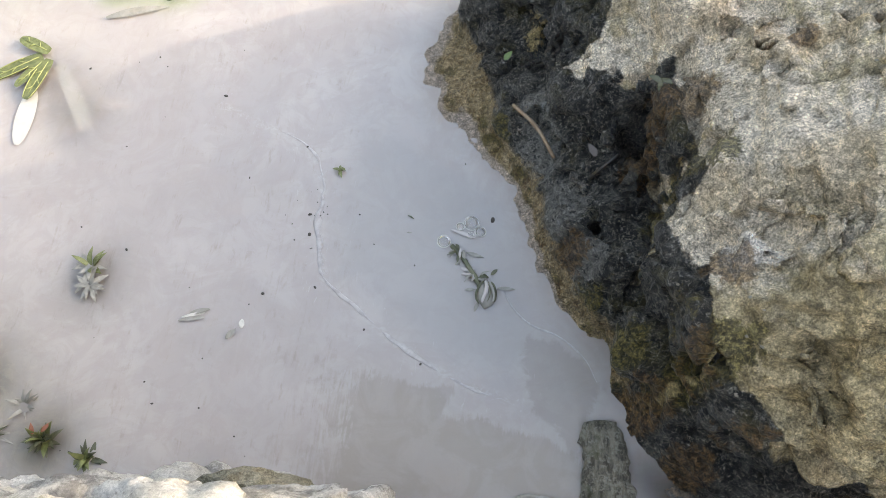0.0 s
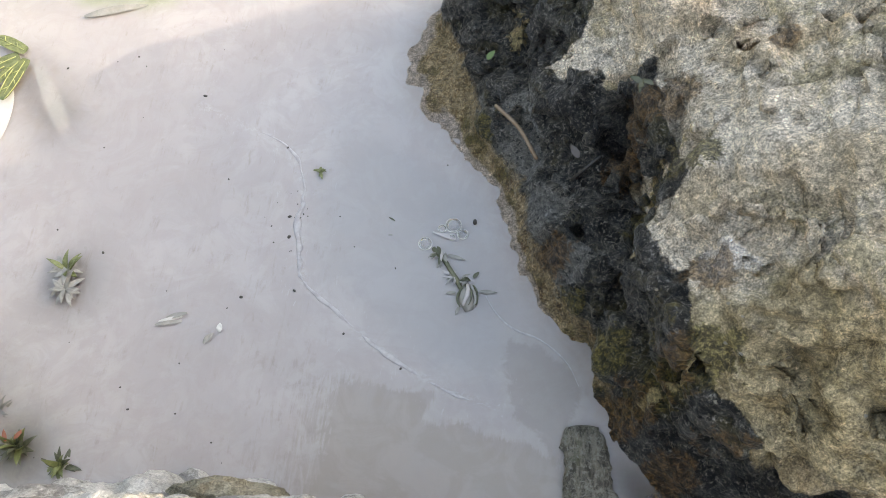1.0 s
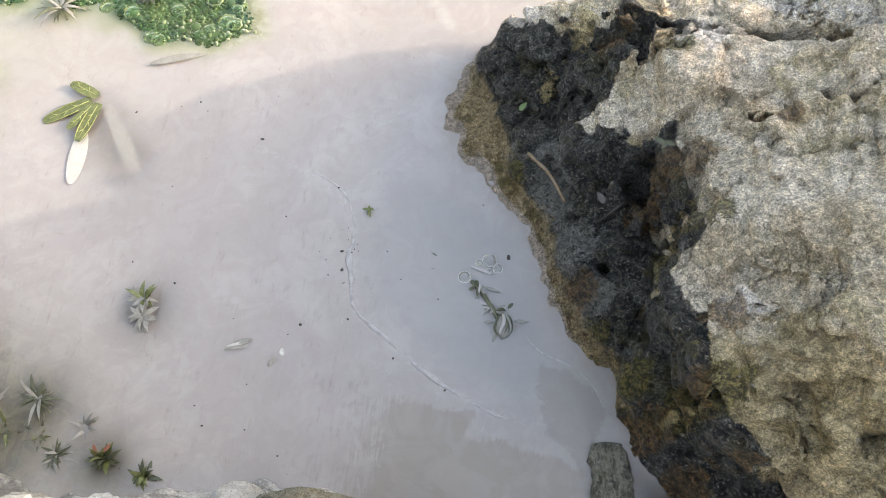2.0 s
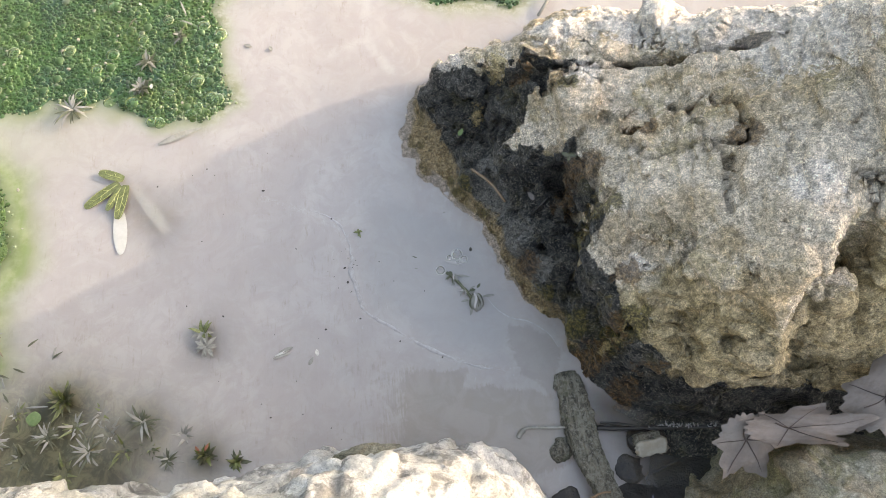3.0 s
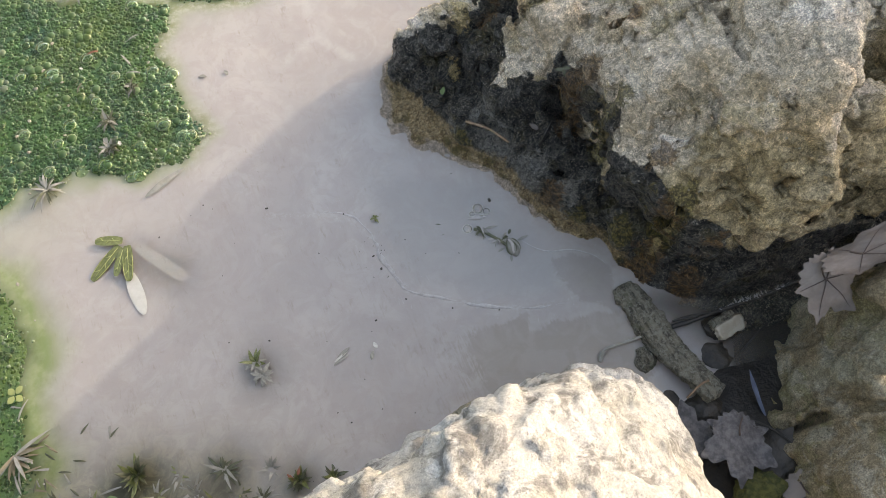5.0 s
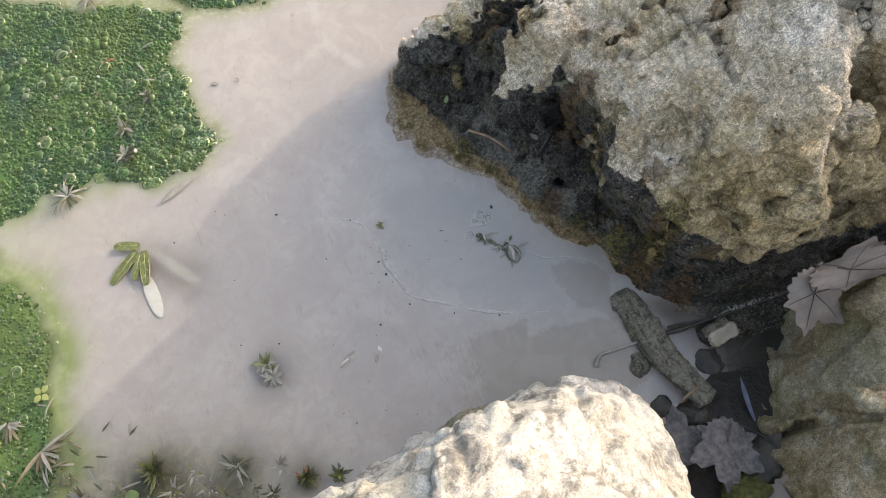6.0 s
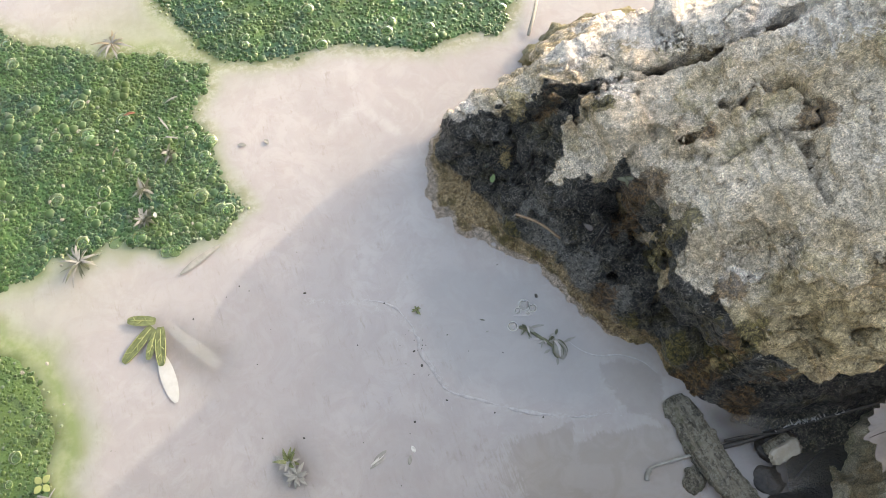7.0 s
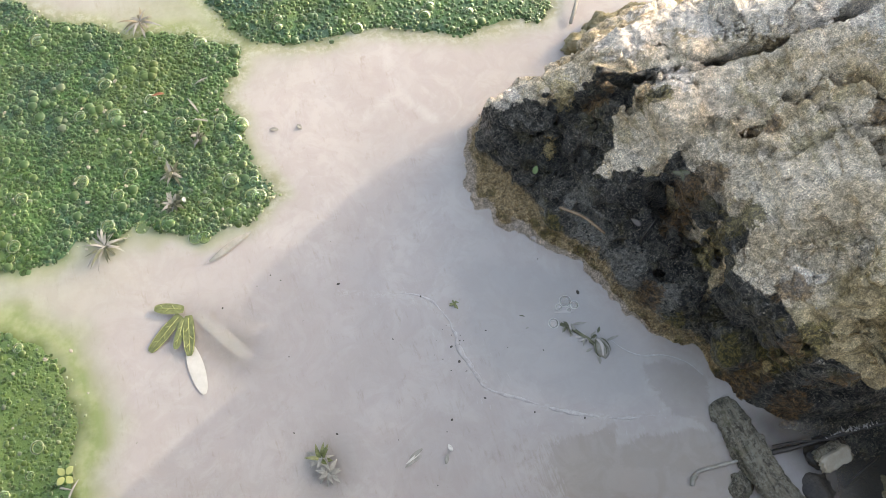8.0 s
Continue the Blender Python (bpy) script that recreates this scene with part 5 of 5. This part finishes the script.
for i in range(40):
    x, y = rng.uniform(0.09, 0.3), rng.uniform(0.13, 0.45)
    z = drop(x, y)
    if z > 0.03:
        g = new("shell_grit", grit_mesh)
        r = rng.uniform(0.0005, 0.0012)
        g.location, g.scale = (x, y, z), (r * 1.5, r, r * 0.6)
        tagged(g, "tiny pale grain of grit on the boulder", "grit", "pale grit on the boulder")
for i, (x, y, a, b, c) in enumerate(((0.205, 0.598, 0.026, 0.02, 0.02), (0.236, 0.61, 0.03, 0.022, 0.024), (0.275, 0.612, 0.03, 0.02, 0.026), (0.315, 0.606, 0.03, 0.022, 0.022))):
    stone("crusted_stone", "tan algae-crusted stone at the foot of the boulder", (x, y, 0.0), (a, b, c), m_crust, 40 + i, 0.22, "crusted stones")
reed = part("reed_stick", tube([(0.2, 0.632, 0.004), (0.214, 0.652, 0.008), (0.228, 0.674, 0.011)], 0.0022, 8, 0.15, 3), m_siltleaf)
tagged(reed, "short grey stick poking from the milky water", "twig")

# ---- plants in the pool ----
rosette("water_starwort", "small olive water plant rosette coated with silt", (-0.236, 0.222, 0.001), 16, 0.021, 0.0055, m_siltleaf, 1, rise=34, spread=26, curl=0.7, extra=(m_leaf, 0.28), group="water plants")
rosette("water_starwort", "silt-covered lower whorl of a water plant", (-0.232, 0.206, 0.001), 14, 0.019, 0.005, m_siltleaf, 2, rise=18, curl=0.6, group="water plants")
strap = thing("strap_leaf_plant", "water plant with broad veined green leaves and long bleached floating leaves", "water plant", at=(-0.337, 0.4, 0.0))
for i, (x0, y0, x1, y1, z, wd, rise, mat) in enumerate(((-0.338, 0.422, -0.368, 0.433, 0.004, 0.012, 3, m_leaf), (-0.343, 0.417, -0.383, 0.388, 0.0035, 0.0135, -2, m_leaf), (-0.339, 0.412, -0.355, 0.381, 0.0045, 0.0095, 2, m_leaf),
                                                        (-0.334, 0.413, -0.342, 0.369, 0.005, 0.0125, 1, m_leaf), (-0.341, 0.382, -0.336, 0.325, 0.0012, 0.0165, 0, m_paleleaf), (-0.33, 0.418, -0.266, 0.325, -0.0016, 0.0145, 0, m_paleleaf),
                                                        (-0.334, 0.423, -0.346, 0.417, -0.001, 0.012, 0, m_paleleaf))):
    ln, turn = math.hypot(x1 - x0, y1 - y0), math.degrees(math.atan2(x0 - x1, y1 - y0))
    lf = part("leaf", blade(ln, wd, 0.05 if mat is m_leaf else 0.0, 0.1 if mat is m_leaf else 0.02, 0.0, 0.03 if mat is m_leaf else 0.0, 0.0003, 0.28 if mat is m_leaf else 0.45), mat, strap)
    lf.matrix_local = pose(x0 + 0.337, y0 - 0.4, z, rise, 0, turn)
    if mat is m_leaf:
        lines = [[(0, 0.003, 0.0), (0, ln * 0.5, 0.0), (0, ln * 0.88, 0.0)]]
        edge = [(wd * 0.45 * math.sin(math.pi * (0.05 + 0.9 * u)) ** 0.45, ln * u, 0.0) for u in np.linspace(0.3, 0.97, 9)]
        if i in (1, 3):
            lines += [edge, [(-p[0], p[1], p[2]) for p in edge]]
        for j in range(3):
            lines.append([(0, ln * (0.3 + 0.2 * j), 0.0), (wd * 0.3 * (-1) ** j, ln * (0.4 + 0.2 * j), 0.0)])
        for ls in lines:
            rib = part("vein", tube([(p[0], p[1], 0.0006 + 0.1 * abs(p[0]) - 0.025 * p[1] * p[1] / ln) for p in ls], 0.0004, 5), m_lime, lf)
drift = part("floating_leaf", blade(0.062, 0.009, 0.25, 0.2, 0.7, 0.1), m_siltleaf)
drift.matrix_world = pose(-0.3, 0.468, 0.002, 4, 10, -68)
tagged(drift, "long pale leaf floating beside the algae", "leaf")
rosette("dry_rosette", "dried grey-brown plant rosette at the algae's edge", (-0.408, 0.522, 0.003), 20, 0.034, 0.0036, m_siltleaf, 6, rise=24, spread=24, curl=1.0, extra=(m_darkleaf, 0.5), group="water plants")
rosette("dry_rosette", "dried pale plant rosette among the algae", (-0.314, 0.812, 0.003), 18, 0.03, 0.0036, m_siltleaf, 7, rise=26, spread=24, curl=1.0, extra=(m_straw, 0.4), group="water plants")
rosette("sunken_plant", "faint silt-covered plant under the milky water", (-0.414, 0.298, -0.005), 32, 0.0081, 0.0030, m_siltleaf, 8, rise=15, group="water plants")
rosette("sprig", "tiny green sprig poking from the milky water", (-0.056, 0.333, 0.0), 7, 0.007, 0.003, m_leaf, 9, rise=20, group="water plants")
clover = thing("clover", "yellow-green clover-like leaf on the algae", "plant", at=(-0.486, 0.288, 0.006))
for i in range(4):
    lf = part("leaflet", blade(0.0095, 0.0072, 0.2, 0.1, 0.0), m_lime, clover)
    lf.matrix_local = pose(-0.002 * math.sin(radians(35 + 90 * i)), 0.002 * math.cos(radians(35 + 90 * i)), 0.0006 * i, 8, 0, 35 + 90 * i)
rosette("straw_tuft", "tuft of dead straw-coloured leaves at the murky edge", (-0.5, 0.225, 0.002), 12, 0.04, 0.0045, m_straw, 11, rise=12, spread=22, curl=0.4, extra=(m_siltleaf, 0.5), turn=120, arc=190, group="water plants")
rosette("straw_tuft", "small tuft of dead straw leaves in the algae", (-0.53, 0.27, 0.002), 9, 0.026, 0.0045, m_straw, 12, rise=14, spread=22, curl=0.4, extra=(m_siltleaf, 0.5), turn=120, arc=150, group="water plants")
rosette("dark_rosette", "dark olive plant shoot rising from murky water", (-0.386, 0.157, -0.005), 44, 0.026, 0.0058, m_darkleaf, 13, rise=66, spread=26, curl=0.5, extra=(m_leaf, 0.35), group="water plants")
rosette("dark_rosette", "dark olive plant shoot with a reddish leaf", (-0.23, 0.087, -0.004), 34, 0.021, 0.0054, m_darkleaf, 14, rise=64, spread=26, curl=0.5, extra=(m_leaf, 0.4), group="water plants")
for i, (x, y, z, r) in enumerate(((-0.234, 0.089, 0.0125, 30), (-0.228, 0.091, 0.0135, -30))):
    lf = part("red_leaf", blade(0.009, 0.004, 0.4), m_red)
    lf.matrix_world = pose(x, y, z, 10, 0, r)
    tagged(lf, "small reddish dead leaf on a dark plant shoot", "leaf")
rosette("dark_rosette", "olive plant shoot near the pale rock", (-0.197, 0.078, -0.004), 26, 0.016, 0.0046, m_darkleaf, 15, rise=62, spread=26, extra=(m_leaf, 0.5), group="water plants")
rosette("sunken_plant", "grey silted plant under the milky water", (-0.3, 0.128, -0.003), 34, 0.0211, 0.0036, m_siltleaf, 16, rise=20, spread=20, curl=0.6, extra=(m_darkleaf, 0.5), group="water plants")
for i, (x, y, ln) in enumerate(((-0.335, 0.118, 0.022), (-0.318, 0.1, 0.026), (-0.372, 0.128, 0.024), (-0.425, 0.098, 0.026), (-0.438, 0.145, 0.02), (-0.29, 0.1, 0.02), (-0.255, 0.11, 0.018), (-0.38, 0.08, 0.024), (-0.345, 0.14, 0.018), (-0.47, 0.16, 0.022))):
    rosette("weed_shoot", "short silty weed shoot in the murky corner", (x, y, -0.0085), 30, ln, 0.0036, m_darkleaf if i % 2 else m_siltleaf, 60 + i, rise=46, spread=30, curl=0.8, extra=(m_leaf if i % 3 else m_siltleaf, 0.4), group="weed shoots")
rosette("sunken_plant", "silted weed tangle in the murky corner", (-0.355, 0.1, -0.003), 42, 0.0248, 0.0030, m_darkleaf, 17, rise=24, spread=22, curl=0.7, extra=(m_siltleaf, 0.4), group="water plants")
rosette("sunken_plant", "dark weed stems in the murky corner", (-0.4, 0.12, -0.003), 42, 0.0217, 0.0030, m_darkleaf, 18, rise=26, spread=24, curl=0.7, extra=(m_siltleaf, 0.35), group="water plants")
rosette("sunken_plant", "pale weed tuft in the murky corner", (-0.455, 0.12, -0.003), 34, 0.0186, 0.0024, m_siltleaf, 19, rise=26, spread=22, curl=0.7, group="water plants")
rosette("sunken_plant", "dark weed beside the pale rock", (-0.27, 0.085, -0.003), 34, 0.0174, 0.0030, m_darkleaf, 20, rise=22, spread=20, curl=0.6, extra=(m_siltleaf, 0.4), group="water plants")
rng = random.Random(77)
straw_mesh = [blade(ln, 0.0028, c, 0.3, 0.8, 0.1) for ln, c in ((0.02, 0.5), (0.028, 0.8), (0.014, 0.3))]
for me, mt in zip(straw_mesh, (m_straw, m_siltleaf, m_darkleaf)):
    me.materials.append(mt)
for i in range(46):
    x, y = rng.gauss(-0.49, 0.035), rng.gauss(0.19, 0.035)
    st = new("dead_straw", straw_mesh[i % 3])
    st.matrix_world = pose(x, y, rng.uniform(0.0005, 0.003), rng.uniform(-6, 18), rng.uniform(-20, 20), rng.uniform(0, 360))
    tagged(st, "short piece of dead straw floating on murky water", "straw", "straw on the murky edge")
pad = part("round_leaf", blade(0.016, 0.015, 0.1, 0.05, -0.4), m_green)
pad.matrix_world = pose(-0.416, 0.132, 0.002, 2, 0, 0)
tagged(pad, "round bright green leaf floating in murky water", "leaf")

# ---- scraps on the water ----
for i, (x, y, ln, wd, turn, mat) in enumerate(((-0.158, 0.187, 0.026, 0.004, -74, m_siltleaf), (-0.136, 0.199, 0.02, 0.005, 110, m_siltleaf), (-0.156, 0.19, 0.022, 0.003, -70, m_paleleaf), (-0.118, 0.177, 0.011, 0.005, -30, m_siltleaf), (-0.108, 0.187, 0.008, 0.005, 10, m_paleleaf),
                                             (0.012, 0.296, 0.006, 0.0016, 60, m_darkleaf), (0.012, 0.283, 0.004, 0.0016, 90, m_siltleaf), (-0.186, 0.606, 0.012, 0.006, 60, m_siltleaf), (-0.16, 0.598, 0.01, 0.006, 10, m_siltleaf))):
    lf = part("leaf_scrap", blade(ln, wd, 0.5, 0.35, 0.6, 0.1), mat)
    lf.matrix_world = pose(x, y, 0.0012, 6, 6, turn)
    tagged(lf, "small silt-grey leaf scrap floating on milky water", "leaf", "scraps on the water")
rng = random.Random(21)
speck_mesh = grit_mesh.copy()
speck_mesh.materials.clear()
speck_mesh.materials.append(m_speck)
SPECKS = [(-0.074, 0.29, 2), (-0.071, 0.272, 2.6), (-0.088, 0.354, 1.6), (-0.239, 0.431, 1.6), (-0.17, 0.397, 2.2), (0.077, 0.303, 3.2), (-0.098, 0.217, 2.2), (-0.215, 0.241, 1.8), (-0.014, 0.197, 1.8),
          (-0.058, 0.227, 1.6), (-0.131, 0.318, 1.2), (0.018, 0.255, 1.2), (-0.298, 0.411, 1.6), (0.033, 0.175, 1.6), (-0.161, 0.122, 1.4)]
for x, y, r in SPECKS + [(rng.uniform(-0.3, 0.05), rng.uniform(0.08, 0.45), rng.uniform(0.5, 1.3)) for i in range(20)] + [(-0.075 + rng.gauss(0, 0.012), 0.3 + rng.gauss(0, 0.025), rng.uniform(0.5, 1.1)) for i in range(14)]:
    g = new("speck", speck_mesh)
    r *= 0.0005
    g.location, g.scale, g.rotation_euler = (x, y, 0.0004), (r * rng.uniform(1, 1.7), r, r * 0.7), (0, 0, rng.uniform(0, 3))
    tagged(g, "tiny dark grain floating on milky water", "grit", "grains on the water")

foam = thing("bubble_cluster", "few clear bubbles floating on milky water", "bubbles")
shell_v, shell_f = ball_mesh(4)
for x, y, r in ((0.039, 0.279, 0.0052), (0.060, 0.298, 0.0062), (0.068, 0.291, 0.0042), (0.051, 0.294, 0.0032), (0.06, 0.287, 0.0025)):
    keep = shell_v[:, 2] > -0.2
    me = mesh_from("bubble", shell_v * r, shell_f[keep[shell_f].all(1)])
    b = part("bubble", me, m_clear, foam)
    b.location = (x, y, 0.0)
    # Pale ring added for the bright edge of each clear bubble.
    ring = [(r * math.cos(a), r * math.sin(a), 0.0003) for a in np.linspace(0, 2 * math.pi, 25)]
    e = part("rim", tube(ring, 0.0006, 6), m_paleleaf, foam)
    e.location = (x, y, 0.0)

sprig = thing("silted_sprig", "silt-coated sprig with a crumpled pale bud lying in the milky water", "water plant", at=(0.06, 0.262, 0.0))
part("stem", tube(smooth_line([(-0.014, 0.014, 0.0), (-0.004, 0.004, 0.002), (0.006, -0.01, 0.002), (0.013, -0.02, 0.001)], 24), 0.0021, 9, 0.5, 3), m_darkleaf, sprig)
rng = random.Random(17)
for i in range(26):
    u = rng.random()
    lf = part("leaf", blade(rng.uniform(0.005, 0.01), rng.uniform(0.002, 0.0036), 0.8, 0.4, 0.6, 0.15), (m_siltleaf, m_milkleaf, m_darkleaf, m_siltleaf)[i % 4], sprig)
    lf.matrix_local = pose(-0.014 + 0.024 * u + rng.gauss(0, 0.002), 0.014 - 0.03 * u + rng.gauss(0, 0.002), rng.uniform(0.001, 0.004), rng.uniform(-5, 40), rng.uniform(-30, 30), rng.uniform(0, 360))
bud = part("bud", mesh_from("bud", ROUND[0] * np.array([0.0085, 0.0105, 0.007]) * (1 + 0.3 * fbm(ROUND[0][:, 0] * 2, ROUND[0][:, 1] * 2, ROUND[0][:, 2] * 2, 2, 6))[:, None], ROUND[1]), m_siltleaf, sprig)
bud.location = (0.017, -0.025, 0.0005)
for i, (a, w, mat) in enumerate(((-52, 0.0022, m_darkleaf), (-12, 0.004, m_milkleaf), (8, 0.0016, m_darkleaf), (40, 0.003, m_siltleaf), (68, 0.0024, m_darkleaf))):
    arc = [(0.0092 * math.sin(radians(a + 14 * math.sin(2 * u + i))) * math.cos(u), 0.011 * math.sin(u), 0.001 + 0.0068 * math.cos(radians(a)) * math.cos(u)) for u in np.linspace(-1.0 + 0.1 * i, 1.2, 13)]
    part("bud_scale", tube(arc, 0.42 * w * np.cos(np.linspace(-1.1, 1.1, 13)), 8, 0.4, 50 + i, 0.45), mat, bud)
for x, y, ln, turn, mat in ((-0.016, 0.028, 0.022, -105, m_milkleaf), (-0.002, 0.009, 0.015, -100, m_siltleaf), (0.026, -0.019, 0.014, -86, m_siltleaf), (0.02, -0.008, 0.007, -40, m_darkleaf), (0.008, -0.022, 0.008, 100, m_siltleaf), (0.012, -0.033, 0.008, 160, m_siltleaf)):
    lf = part("leaf", blade(ln, 0.0034, 0.15, 0.2, 0.4, 0.08), mat, sprig)
    lf.matrix_local = pose(x, y, 0.0012, 3, 4, turn)
strip = part("blue_strip", blade(0.05, 0.0075, -0.35, 0.25, 0.2, 0.12), m_blue)
strip.matrix_world = pose(0.236, -0.038, 0.012, 12, 24, 6)
tagged(strip, "narrow curled blue-grey strip in the dark hollow", "scrap")

rim_line = smooth_line([(x, y, 0.0002) for x, y in RIM], 60)
lip = part("silt_ridge", tube(rim_line, 0.0007 * np.sin(np.linspace(0.15, math.pi - 0.15, len(rim_line))), 8, 0.5, 3, 0.3), m_film)
tagged(lip, "thin curved lip of silt along the boulder's foot", "silt", "silt lips")
rim_line = smooth_line([(x, y, 0.0002) for x, y in LIP], 120)
rim_line[:, 0] += 0.0016 * fbm(rim_line[:, 0] * 120, rim_line[:, 1] * 120, rim_line[:, 0] * 0, 2, 14)
for a, b, w in ((8, 24, 0.0007), (22, 60, 0.0016), (58, 78, 0.0013), (80, 96, 0.0015), (98, 110, 0.001)):
    seg = rim_line[a:b]
    lip = part("silt_ridge", tube(seg, 1.45 * w * np.sin(np.linspace(0.15, math.pi - 0.15, len(seg))) * (1 + 0.3 * np.sin(np.arange(len(seg)))), 8, 0.5, a, 0.25), m_film)
    tagged(lip, "thin raised lip of pale silt on the water", "silt", "silt lips")

# ---- scraps on the algae ----
for i, (x, y, n, ln) in enumerate(((-0.317, 0.587, 22, 0.017), (-0.323, 0.549, 24, 0.018), (-0.278, 0.625, 16, 0.013))):
    rosette("silted_shoot", "silt-flecked dark plant shoot poking through the algae", (x, y, 0.003), n, ln, 0.0042, m_darkleaf, 90 + i, rise=40, spread=34, curl=1.0, extra=(m_siltleaf, 0.45), group="shoots in the algae")
for i, (x, y, ln, wd, turn, mat) in enumerate(((-0.305, 0.695, 0.016, 0.005, 80, m_red), (-0.335, 0.655, 0.016, 0.003, 140, m_straw), (-0.27, 0.655, 0.03, 0.003, 20, m_siltleaf), (-0.262, 0.64, 0.02, 0.003, 60, m_siltleaf),
                                             (-0.318, 0.585, 0.018, 0.010, 10, m_darkleaf), (-0.316, 0.558, 0.016, 0.011, 170, m_darkleaf), (-0.31, 0.545, 0.008, 0.005, 0, m_paleleaf), (-0.25, 0.70, 0.02, 0.003, 100, m_siltleaf),
                                             (-0.33, 0.675, 0.006, 0.004, 30, m_paleleaf), (-0.28, 0.62, 0.022, 0.003, -20, m_darkleaf))):
    lf = part("plant_scrap", blade(ln, wd, 0.6, 0.4, 0.6, 0.1), mat)
    lf.matrix_world = pose(x, y, 0.009, 10, 8, turn)
    tagged(lf, "withered plant scrap lying on the algae", "leaf", "scraps on the algae")
rng = random.Random(33)
for i in range(46):
    x, y = (rng.uniform(-0.62, -0.22), rng.uniform(0.52, 0.76)) if i < 26 else (rng.uniform(-0.6, -0.45), rng.uniform(0.18, 0.45))
    g = new("white_seed", grit_mesh)
    r = rng.uniform(0.0008, 0.002)
    g.location, g.scale, g.rotation_euler = (x, y, 0.007), (r * 1.4, r, r * 0.6), (0, 0, rng.uniform(0, 3))
    tagged(g, "tiny white seed on the green algae", "seed", "white seeds")
